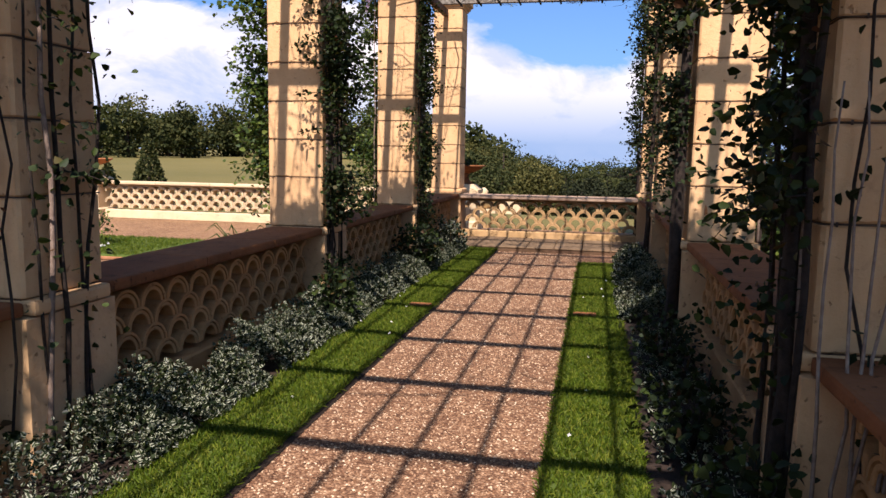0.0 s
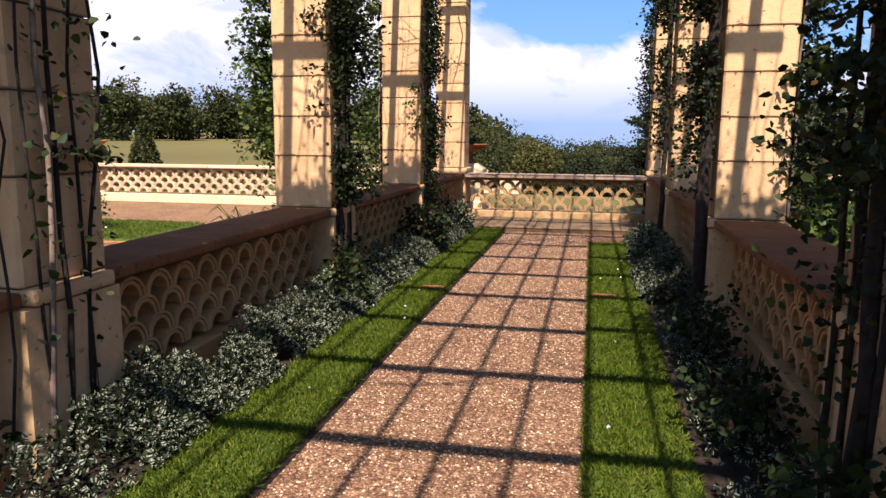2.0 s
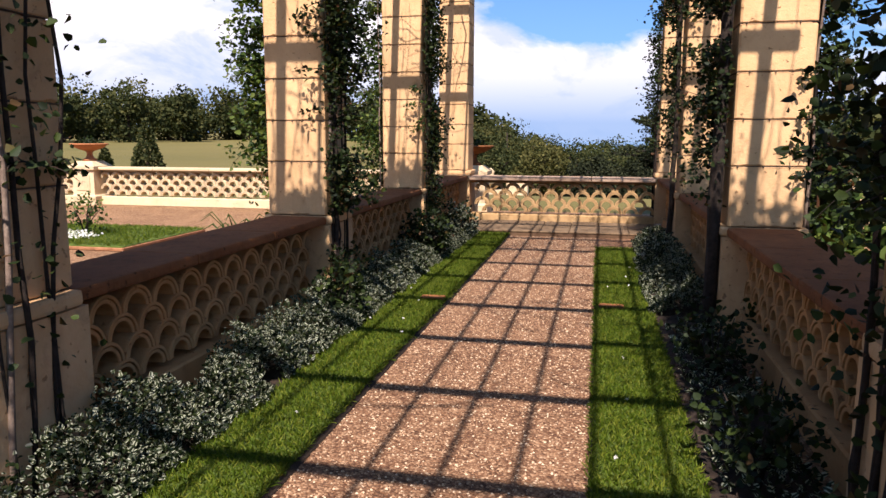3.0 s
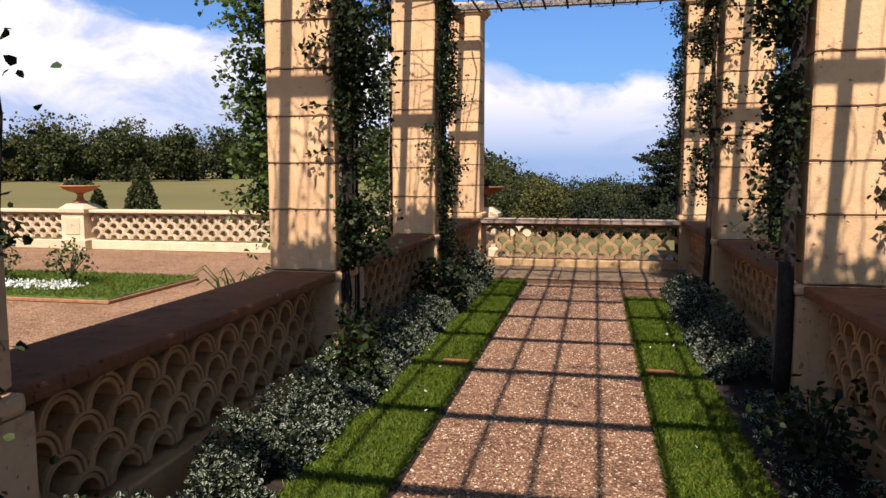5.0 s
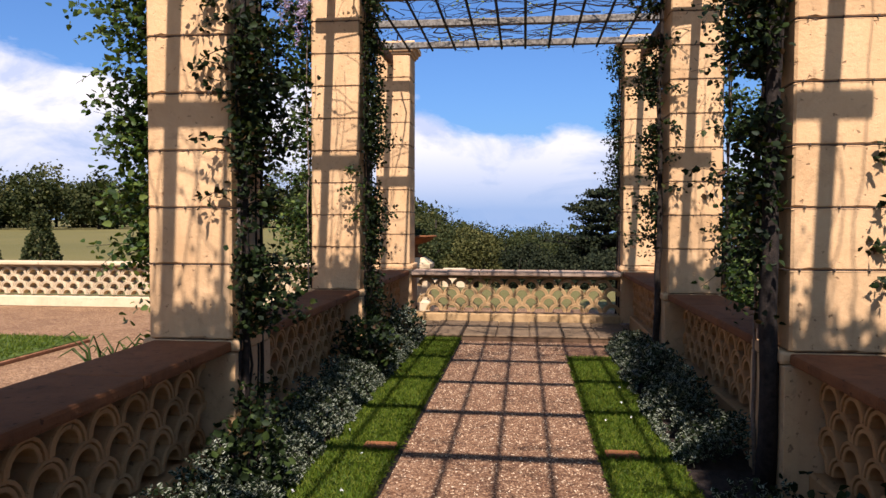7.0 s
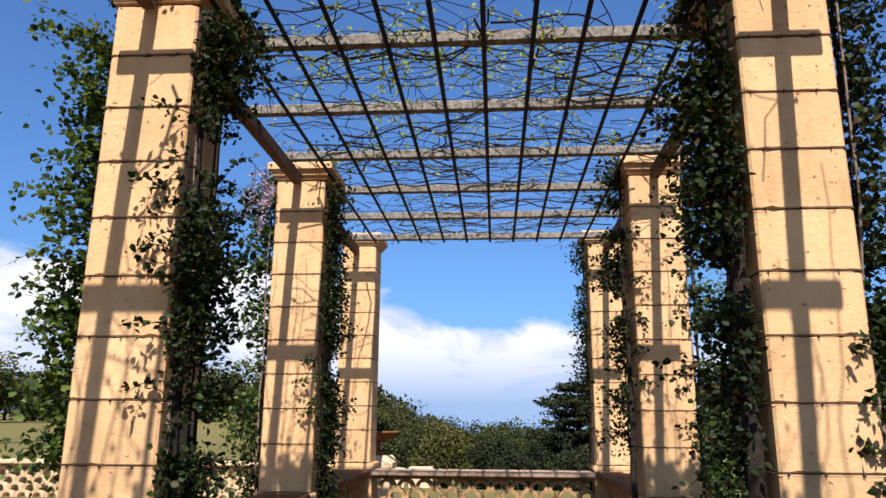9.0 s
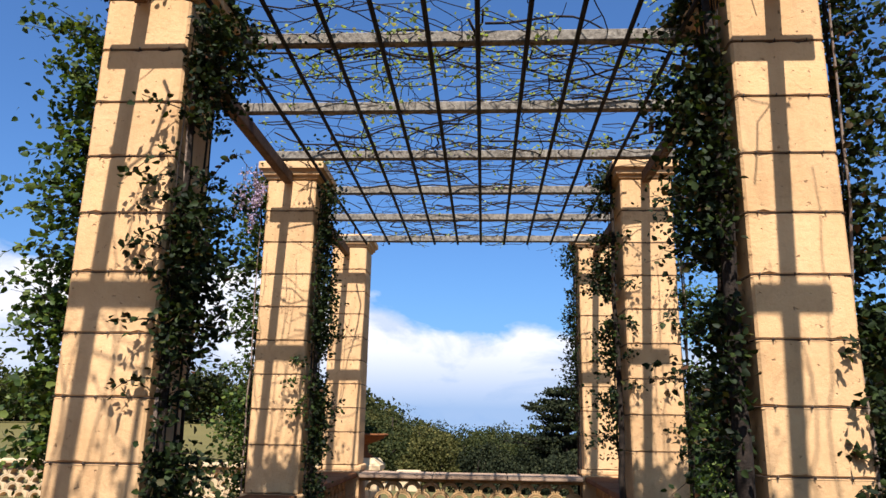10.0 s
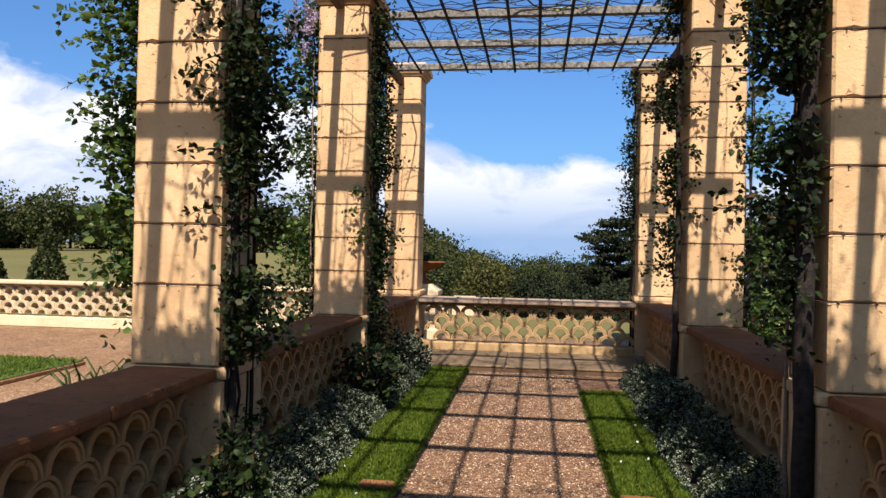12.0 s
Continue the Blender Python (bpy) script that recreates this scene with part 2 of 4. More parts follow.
def block(x0, x1, y0, y1, z0, z1, bevel=0.0, segments=1, bm=None):
    own = bm is None
    bm = bm or bmesh.new()
    got = bmesh.ops.create_cube(bm, size=1.0, matrix=Matrix.Translation(((x0 + x1) / 2, (y0 + y1) / 2, (z0 + z1) / 2)) @ Matrix.Diagonal((x1 - x0, y1 - y0, z1 - z0, 1)))
    if bevel:
        edges = list({e for v in got["verts"] for e in v.link_edges})
        bmesh.ops.bevel(bm, geom=edges, offset=bevel, segments=segments, affect="EDGES", profile=0.6)
    return bm


def profile_block(half_x, half_y, steps, cx=0.0, cy=0.0):
    """A square moulded block: rings of (overhang, z) from the bottom up, closed at both ends."""
    bm = bmesh.new()
    rings = []
    for o, z in steps:
        rings.append([bm.verts.new((cx + sx * (half_x + o), cy + sy * (half_y + o), z)) for sx, sy in ((-1, -1), (1, -1), (1, 1), (-1, 1))])
    for a, b in zip(rings, rings[1:]):
        for i in range(4):
            bm.faces.new((a[i], a[(i + 1) % 4], b[(i + 1) % 4], b[i]))
    bm.faces.new(rings[0][::-1])
    bm.faces.new(rings[-1])
    return bm


def lathe(profile, sides=20):
    bm = bmesh.new()
    rings = [[bm.verts.new((r * math.cos(a), r * math.sin(a), z)) for a in (2 * math.pi * i / sides for i in range(sides))] for r, z in profile]
    for a, b in zip(rings, rings[1:]):
        for i in range(sides):
            f = bm.faces.new((a[i], a[(i + 1) % sides], b[(i + 1) % sides], b[i]))
            f.smooth = True
    bm.faces.new(rings[0][::-1])
    bm.faces.new(rings[-1])
    return bm


def mesh_from(name, verts, faces, mat=None, uv=None, smooth=False):
    me = bpy.data.meshes.new(name)
    me.from_pydata(verts, [], faces)
    if uv is not None:
        layer = me.uv_layers.new(name="leaf")
        layer.data.foreach_set("uv", np.asarray(uv, dtype=np.float32).ravel())
    if mat:
        me.materials.append(mat)
    if smooth:
        me.polygons.foreach_set("use_smooth", np.ones(len(me.polygons), dtype=bool))
    return me


def tube_arrays(paths, sides=5):
    """paths: lists of (point, radius). Returns vertices and faces of the tubes."""
    verts, faces = [], []
    for path in paths:
        base = len(verts)
        pts = [Vector(p) for p, r in path]
        for i, (p, r) in enumerate(path):
            d = (pts[min(i + 1, len(pts) - 1)] - pts[max(i - 1, 0)])
            d = d.normalized() if d.length > 1e-6 else Vector((0, 0, 1))
            u = d.orthogonal().normalized()
            if abs(d.z) < 0.9:
                u = d.cross(Vector((0, 0, 1))).normalized()
            w = d.cross(u)
            for k in range(sides):
                a = 2 * math.pi * k / sides
                verts.append(tuple(pts[i] + u * (r * math.cos(a)) + w * (r * math.sin(a))))
        for i in range(len(path) - 1):
            for k in range(sides):
                a, b = base + i * sides, base + (i + 1) * sides
                faces.append((a + k, a + (k + 1) % sides, b + (k + 1) % sides, b + k))
        faces.append(tuple(base + k for k in range(sides))[::-1])
        faces.append(tuple(base + (len(path) - 1) * sides + k for k in range(sides)))
    return verts, faces


def tubes(name, paths, mat, sides=5):
    v, f = tube_arrays(paths, sides)
    return mesh_from(name, v, f, mat, smooth=True)


LEAF = np.array([(0, 0, 0), (-0.42, 0.28, 0.10), (-0.30, 0.72, 0.06), (0, 1.05, -0.05), (0.30, 0.72, 0.06), (0.42, 0.28, 0.10)])
LEAF_FACES = np.array([(0, 3, 2, 1), (0, 5, 4, 3)])
LEAF_UV = np.array([(0, 0), (0, 1), (1, 0.7), (1, 0.3), (0, 0), (1, 0.3), (1, 0.7), (0, 1)], dtype=np.float32)


def leaves(name, points, sizes, mat, rng, lift=0.3, width=1.0, facing=None):
    """Many folded leaves, each at a point with its own size and turn."""
    points = np.asarray(points, float)
    n = len(points)
    d = rng.normal(size=(n, 3))
    d[:, 2] = d[:, 2] * 0.6 + lift
    if facing is not None:
        d += np.asarray(facing)
    d /= np.linalg.norm(d, axis=1)[:, None]
    h = rng.normal(size=(n, 3))
    u = np.cross(d, h)
    u /= np.linalg.norm(u, axis=1)[:, None] + 1e-9
    w = np.cross(u, d)
    s = np.asarray(sizes, float).reshape(-1, 1, 1) * np.ones((n, 1, 1))
    local = LEAF * np.array([width, 1, 1])
    v = points[:, None, :] + s * (local[None, :, 0:1] * u[:, None, :] + local[None, :, 1:2] * d[:, None, :] + local[None, :, 2:3] * w[:, None, :])
    f = (np.arange(n)[:, None, None] * 6 + LEAF_FACES[None]).reshape(-1, 4)
    me = bpy.data.meshes.new(name)
    me.vertices.add(n * 6)
    me.vertices.foreach_set("co", v.astype(np.float32).ravel())
    me.loops.add(n * 8)
    me.loops.foreach_set("vertex_index", f.astype(np.int32).ravel())
    me.polygons.add(n * 2)
    me.polygons.foreach_set("loop_start", np.arange(n * 2, dtype=np.int32) * 4)
    me.update(calc_edges=True)
    layer = me.uv_layers.new(name="leaf")
    layer.data.foreach_set("uv", np.tile(LEAF_UV, (n, 1)).ravel())
    me.materials.append(mat)
    return me


# ---------------------------------------------------------------- plan
BAY = 3.38
INNER, OUTER = 1.605, 2.13
MID = (INNER + OUTER) / 2
HALF = (OUTER - INNER) / 2
PILLARS = [-10.60, -7.07, -3.545, 0.0, 3.38, 6.76]
CAP_TOP = 4.24
END = 6.74
PATH_L, PATH_R = -0.70, 0.655
GRASS_L, GRASS_R = -1.19, 1.13
STEP = 5.35
STONE_L, STONE_R, STONE_Y = -0.82, 0.79, 0.62


def ground_height(x, y):
    r = max(0.0, y - 14.2)
    ahead = 1 / (1 + math.exp(-(x + 5 + 0.1 * r) / 4.0))
    fall = min(r * 0.18, 9.0) * ahead
    rise = 0.012 * max(0.0, r - 30) * (1 - ahead)
    side = min(max(0.0, x - 14.0) * 0.12, 4.0)
    far = max(0.0, math.hypot(x, y) - 420) * 0.04
    return -fall + min(rise, 5.0) - side - min(far, 30)


def build_ground():
    xs = sorted(set([-2600, -1500, -900, -600, -420] + list(range(-300, 301, 20)) + [-50, -30, -24, -18, -12, -8, -5, -2.3, 2.3, 5, 8, 12, 18, 24, 30, 50] + [420, 600, 900, 1500, 2600]))
    ys = sorted(set([-2600, -900, -300, -100, -40, -20] + [-10, 0, 6, 9, 11, 13, 15.5, 18, 24, 30] + list(range(40, 301, 20)) + [360, 420, 500, 650, 900, 1500, 2600]))
    verts = [(x, y, ground_height(x, y) - 0.012) for y in ys for x in xs]
    n = len(xs)
    faces = [(j * n + i, j * n + i + 1, (j + 1) * n + i + 1, (j + 1) * n + i) for j in range(len(ys) - 1) for i in range(n - 1)]
    tagged(part("ground", mesh_from("ground", verts, faces, FIELD), None), "mown grass field running to the tree line", "ground", kind="structure")
    bm = block(-26, 13, -14, 9.2, -0.3, 0.0)
    tagged(part("terrace", bm, PALE_GRAVEL), "pale sandy fine gravel terrace round the pergola", "gravel terrace", kind="structure")
    bm = block(-1.6, 1.6, -13.5, 5.36, -0.1, 0.004)
    tagged(part("path", bm, GRAVEL), "pinkish-tan gravel path down the pergola", "gravel path", kind="structure")
    sea = mesh_from("sea", [(-4000, 700, -22), (4000, 700, -22), (4000, 4500, -22), (-4000, 4500, -22)], [(0, 1, 2, 3)], SEA)
    tagged(part("water", sea, None), "hazy blue-grey sea on the horizon", "sea", kind="structure")


build_ground()

# ---------------------------------------------------------------- pillars


def chamfered(half, z0, z1, ch, worn=0.0, seed=0):
    """An upright square block with chamfered corners; worn: how far its bed edges are chipped and uneven."""
    bm = bmesh.new()
    h, c = half, half - ch
    corners = [(-c, -h), (c, -h), (h, -c), (h, c), (c, h), (-c, h), (-h, c), (-h, -c)]
    ring = []
    for i, (ax, ay) in enumerate(corners):
        bx, by = corners[(i + 1) % 8]
        n = 12 if worn and i % 2 == 0 else 1
        ring += [(ax + (bx - ax) * k / n, ay + (by - ay) * k / n) for k in range(n)]
    e = 0.006
    rows = []
    for z, o, up in ((z0, -e, 1), (z0 + e, 0, 1), (z1 - e, 0, -1), (z1, -e, -1)):
        row = []
        for x, y in ring:
            q = Vector((x * 11 + seed * 7.3, y * 11, z0 + 3 * up))
            chip = worn * max(0.0, noise.noise(q) + 0.6 * noise.noise(q * 3.1) - 0.05)
            k = 1 + (o - 0.8 * chip * (o != 0)) / half
            row.append(bm.verts.new((x * k, y * k, z + up * chip * (1.0 if o == 0 else 0.15))))
        rows.append(row)
    n = len(ring)
    for a, b in zip(rows, rows[1:]):
        for i in range(n):
            bm.faces.new((a[i], a[(i + 1) % n], b[(i + 1) % n], b[i]))
    bm.faces.new(rows[0][::-1])
    bm.faces.new(rows[-1])
    return bm


J1, COURSE, LEDGE = 1.305, 0.343, 0.85


def make_pillar():
    p = thing("pillar", "tall square ochre limestone pillar with moulded cap, on a pedestal", "pillar", group="pergola pillars")
    part("core", chamfered(HALF - 0.012, 0.02, 4.06, 0.02), MORTAR, p)
    part("pedestal", profile_block(HALF, HALF, [(0.035, 0.0), (0.035, 0.77), (0.0, 0.775)]), STONE, p)
    part("ledge", block(-HALF - 0.05, HALF + 0.05, -HALF + 0.006, HALF - 0.006, 0.778, LEDGE, 0.02, 2), STONE, p)
    part("block", chamfered(HALF, LEDGE + 0.004, J1 - 0.004, 0.014, 0.02, 9), STONE, p)
    courses = []
    for k in range(4):
        course = chamfered(HALF, 0.004, COURSE - 0.004, 0.014, 0.022, k)
        me = bpy.data.meshes.new("block")
        course.to_mesh(me)
        course.free()
        me.materials.append(STONE)
        courses.append(me)
    for k in range(8):
        part("block", courses[(k * 3 + k // 4) % 4], None, p, m=Matrix.Translation((0, 0, J1 + COURSE * k)))
    cap = part("capital", profile_block(HALF, HALF, [(0.0, 4.052), (0.015, 4.06), (0.02, 4.085), (0.045, 4.10), (0.05, 4.13), (0.07, 4.15)]), STONE, p, "moulded stone capital")
    part("abacus", profile_block(HALF, HALF, [(0.075, 4.151), (0.087, 4.16), (0.087, CAP_TOP - 0.014), (0.076, CAP_TOP)]), STONE, cap)
    ring = HALF + 0.006
    c = ring - 0.014
    loop = [((x, y, 0), 0.0026) for x, y in ((-c, -ring), (c, -ring), (ring, -c), (ring, c), (c, ring), (-c, ring), (-ring, c), (-ring, -c), (-c, -ring))]
    wire = tubes("wire", [loop], WIRE, 4)
    eye = tubes("wire_eye", [[((0, -HALF + 0.01, 0), 0.0045), ((0, -HALF - 0.012, 0), 0.0045)], [((0, -HALF - 0.012, -0.008), 0.0045), ((0, -HALF - 0.012, 0.009), 0.0045)]], WIRE, 4)
    for k in range(8):
        w = part("wire", wire, None, p, m=Matrix.Translation((0, 0, J1 + COURSE * k)))
        for x in (-0.2, -0.02, 0.16):
            part("wire_eye", eye, None, w, m=Matrix.Translation((x + 0.02 * ((k * 7) % 3 - 1), 0, 0)))
    return p


first = make_pillar()
first.matrix_basis = Matrix.Translation((-MID, PILLARS[0] + HALF, 0))
for y in PILLARS:
    for x in (-MID, MID):
        if (x, y) != (-MID, PILLARS[0]):
            copy_thing(first, Matrix.Translation((x, y + HALF, 0.09 if y == PILLARS[-1] else 0.0)))

# ---------------------------------------------------------------- balustrades
SCALE_W, ROW_H, TOP_APEX = 0.268, 0.124, 0.735


def arch_mesh(mat, deep):
    """One fish-scale: a half ring with a raised outer lip, facing -y."""
    bm = bmesh.new()
    n = 10
    prof = [(0.080, 0.004), (0.084, 0.0), (0.101, 0.0), (0.103, 0.014), (0.108, 0.014), (0.110, -0.006), (0.126, -0.006), (0.130, 0.004), (0.130, deep), (0.080, deep)]
    rows = []
    for i in range(n + 1):
        a = math.pi * i / n
        rows.append([bm.verts.new((r * math.cos(a), y, r * math.sin(a))) for r, y in prof])
    for a, b in zip(rows, rows[1:]):
        for k in range(len(prof)):
            bm.faces.new((a[k], a[(k + 1) % len(prof)], b[(k + 1) % len(prof)], b[k]))
    bm.faces.new(rows[0][::-1])
    bm.faces.new(rows[-1])
    bmesh.ops.recalc_face_normals(bm, faces=bm.faces)
    me = bpy.data.meshes.new("fish_scale")
    bm.to_mesh(me)
    bm.free()
    me.materials.append(mat)
    return me


ARCH = arch_mesh(SHADED_TILE, 0.17)
END_ARCH = arch_mesh(SUNLIT_TILE, 0.16)
PALE_ARCH = arch_mesh(PALE, 0.20)


def balustrade(length, m, label, coping_y=(-0.15, 0.37), phase=0.0, slabs=3, pale=False, deep=0.34, arch=None, backed=False, pitch=SCALE_W, body=SHADED_TILE, cope=COPING):
    """Runs along its own x from 0 to length; its pierced face looks along -y."""
    b = thing("balustrade", label, "balustrade", m, group="pierced stone balustrades")
    part("plinth", block(0, length, -0.05, deep + 0.02, 0.0, 0.196, 0.012), PALE if pale else body, b)
    over = 0.033 if backed else 0.0
    step = (length + 2 * over) / slabs
    for i in range(slabs):
        part("coping", block(i * step + 0.002 - over, (i + 1) * step - 0.002 - over, coping_y[0], coping_y[1], 0.78, 0.845, 0.018, 2), PALE if pale else cope, b)
    part("bed_course", block(0, length, 0.06, deep - 0.02, TOP_APEX - 0.01, 0.78), PALE if pale else body, b)
    # Added slab closing the holes, coloured dark to stand for the shade inside.
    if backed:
        part("backing", block(0, length, 0.15, 0.33, 0.19, 0.775), RECESS_SHADE, b)
    if length > 0:
        for row in range(4):
            z = TOP_APEX - 0.130 - ROW_H * row
            off = phase + (pitch / 2 if row % 2 else 0.0)
            k = 0
            while True:
                x = off % pitch + k * pitch - (pitch if backed else 0.0)
                k += 1
                if x > length + (0.06 if backed else -0.10):
                    break
                if x < (-0.06 if backed else 0.10):
                    continue
                part("fish_scale", arch or ARCH, None, b, m=Matrix.Translation((x, 0.003 * (row % 2), z)))
    return b


for i, y in enumerate(PILLARS[:-1]):
    a, b = y + 2 * HALF + 0.036, PILLARS[i + 1] - 0.036
    m = Matrix.Translation((-INNER - 0.148, a, 0)) @ Matrix.Rotation(math.pi / 2, 4, "Z")
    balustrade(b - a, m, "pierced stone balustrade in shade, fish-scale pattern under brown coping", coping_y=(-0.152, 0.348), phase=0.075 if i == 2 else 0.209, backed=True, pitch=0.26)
    m = Matrix.Translation((INNER + 0.148, b, 0)) @ Matrix.Rotation(-math.pi / 2, 4, "Z")
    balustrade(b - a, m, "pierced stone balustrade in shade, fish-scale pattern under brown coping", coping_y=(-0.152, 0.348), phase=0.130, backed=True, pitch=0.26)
balustrade(2 * (INNER - 0.036), Matrix.Translation((-INNER + 0.036, END + 0.02, 0)), "sunlit pierced stone balustrade closing the pergola's end", (-0.12, 0.38), 0.212, 3, False, 0.20, END_ARCH, body=SUNLIT_TILE, cope=SUNLIT_COPING)

# ---------------------------------------------------------------- pergola roof
BEAM_Z, BEAM_TOP = 4.125, 4.215
BEAM_X = {-1: -1.90, 1: 1.865}
BEAMS = [-0.395 + BAY / 3 * k for k in range(-7, 7)]
RODS = [-1.55 + 0.3385 * k for k in range(10)]


def build_roof():
    for sx in (-1, 1):
        for k in range(len(PILLARS) - 1):
            a, b = PILLARS[k] + 2 * HALF + 0.03, PILLARS[k + 1] - 0.03
            tagged(part("side_beam", block(BEAM_X[sx] - 0.044, BEAM_X[sx] + 0.044, a, b, BEAM_Z - 0.13, BEAM_Z - 0.002, 0.010), SIDE_TIMBER), "long brown timber beam let into the pillar caps", "beam", group="pergola side beams")
    for y in BEAMS:
        tagged(part("cross_beam", block(-2.06, 2.09, y - 0.037, y + 0.037, BEAM_Z, BEAM_TOP, 0.010), TIMBER), "grey lichened timber cross beam of the pergola", "beam", group="pergola cross beams")
    for x in RODS:
        me = tubes("rod", [[((x, BEAMS[0] - 0.1, BEAM_Z - 0.018), 0.018), ((x, BEAMS[-1] + 0.05, BEAM_Z - 0.018), 0.018)]], IRON, 6)
        tagged(part("rod", me, None), "thin dark iron rod under the pergola's cross beams", "rod", group="pergola rods")


build_roof()

# ---------------------------------------------------------------- paving, turf and beds
RNG = np.random.default_rng(7)


def build_floor():
    n = 7
    xs = [-1.57 + 3.14 * i / n for i in range(n + 1)]
    base = tagged(part("step", block(-1.60, 1.60, STEP + 0.006, END - 0.04, 0.0, 0.052), MORTAR), "low stone paved step in front of the end balustrade", "step", kind="structure")
    for i in range(n):
        for a, b in ((STEP, STEP + 0.62), (STEP + 0.625, END - 0.035)):
            part("slab", block(xs[i] + 0.004, xs[i + 1] - 0.004, a, b, 0.054, 0.085 + 0.004 * ((i * 5) % 3), 0.012), SLAB, base)
    for name, x0, x1, y1 in (("grass_verge", GRASS_L, PATH_L, STEP - 0.01), ("grass_verge", PATH_R, GRASS_R, 4.15)):
        t = tagged(part(name, block(x0, x1, -9.5, y1, 0.0, 0.035, 0.01), TURF), "narrow strip of mown lawn edging the gravel path", "lawn", kind="structure")
        part("earth_edge", block(x0 - 0.012, x1 + (0.035 if x0 < 0 else 0.012), -9.5, y1 + 0.008, -0.02, 0.016, 0.005), SOIL, t)
    for x0, x1, y1 in ((-INNER + 0.0, GRASS_L - 0.013, STEP - 0.01), (GRASS_R + 0.013, INNER, 4.9)):
        bm = bmesh.new()
        bmesh.ops.create_grid(bm, x_segments=8, y_segments=120, size=0.5, matrix=Matrix.Translation(((x0 + x1) / 2, (y1 - 9.5) / 2, 0.03)) @ Matrix.Diagonal((x1 - x0, y1 + 9.5, 1, 1)))
        for v in bm.verts:
            v.co.z += 0.03 * noise.noise(v.co * 6) + 0.012 * noise.noise(v.co * 21)
        tagged(part("flower_bed", bm, SOIL), "strip of bare dark soil along the balustrade", "flower bed", kind="structure")
    # stone markers let into both verges
    for x in (STONE_L, STONE_R):
        tagged(part("edging_stone", block(x - 0.11, x + 0.11, STONE_Y - 0.06, STONE_Y + 0.06, 0.0, 0.062, 0.014, 2), COPING), "small flat brown stone let into the grass verge", "stone", group="verge stones")


build_floor()


def grass(name, x0, x1, y0, y1, z, count, size, label):
    p = np.stack([RNG.uniform(x0, x1, count), RNG.uniform(y0, y1, count), np.full(count, z)], 1)
    tagged(part(name, leaves(name, p, RNG.uniform(0.6, 1.2, count) * size, GRASS, RNG, 1.0, 0.16), None), label, "grass", kind="stuff")


grass("grass", GRASS_L - 0.01, PATH_L + 0.015, -5.2, STEP, 0.032, 52000, 0.040, "short bright green lawn grass on the verge")
grass("grass", PATH_R - 0.015, GRASS_R + 0.01, -5.2, 4.15, 0.032, 46000, 0.040, "short bright green lawn grass on the verge")


def daisies():
    pts = [(RNG.uniform(*r), RNG.uniform(-4.5, 3.5), 0.075) for r in ((GRASS_L + 0.05, PATH_L - 0.05), (PATH_R + 0.05, GRASS_R - 0.05)) for _ in range(7)]
    tagged(part("daisy", leaves("daisy", np.repeat(np.array(pts), 5, 0), 0.012, WHITE_PETAL, RNG, 0.1, 1.0), None), "scattered tiny white daisies in the verge", "flowers", kind="stuff")


daisies()


def build_pebbles():
    n = 38000
    x = RNG.uniform(PATH_L + 0.02, PATH_R - 0.02, n)
    y = -4.6 + 9.9 * RNG.uniform(0, 1, n) ** 1.3
    r = RNG.uniform(0.0035, 0.0085, n)
    oct_v = np.array([(1, 0, 0), (0, 1, 0), (-1, 0, 0), (0, -1, 0), (0, 0, 0.8), (0, 0, -0.5)])
    oct_f = np.array([(0, 1, 4), (1, 2, 4), (2, 3, 4), (3, 0, 4), (1, 0, 5), (2, 1, 5), (3, 2, 5), (0, 3, 5)])
    a = RNG.uniform(0, 6.28, n)
    sx, sy = r * RNG.uniform(0.8, 1.5, n), r
    vx = sx[:, None] * oct_v[None, :, 0]
    vy = sy[:, None] * oct_v[None, :, 1]
    c, s_ = np.cos(a)[:, None], np.sin(a)[:, None]
    v = np.stack([x[:, None] + c * vx - s_ * vy, y[:, None] + s_ * vx + c * vy, 0.006 + r[:, None] * oct_v[None, :, 2]], 2)
    f = (np.arange(n)[:, None, None] * 6 + oct_f[None]).reshape(-1, 3)
    m, nt, b = material("pebble", 0.85)
    geo = nt.nodes.new("ShaderNodeNewGeometry")
    nt.links.new(ramp(nt, geo.outputs["Random Per Island"], [(0, (0.0707, 0.03169, 0.01604)), (0.35, (0.1736, 0.09017, 0.04677)), (0.75, (0.2571, 0.1448, 0.07796)), (0.86, (0.3728, 0.2405, 0.1381)), (1, (0.527, 0.388, 0.2494))]), b.inputs["Base Color"])
    me = mesh_from("gravel_stones", v.reshape(-1, 3).tolist(), f.tolist(), m)
    tagged(part("gravel_stones", me, None), "loose pink and tan gravel stones on the path", "gravel", kind="stuff")


build_pebbles()

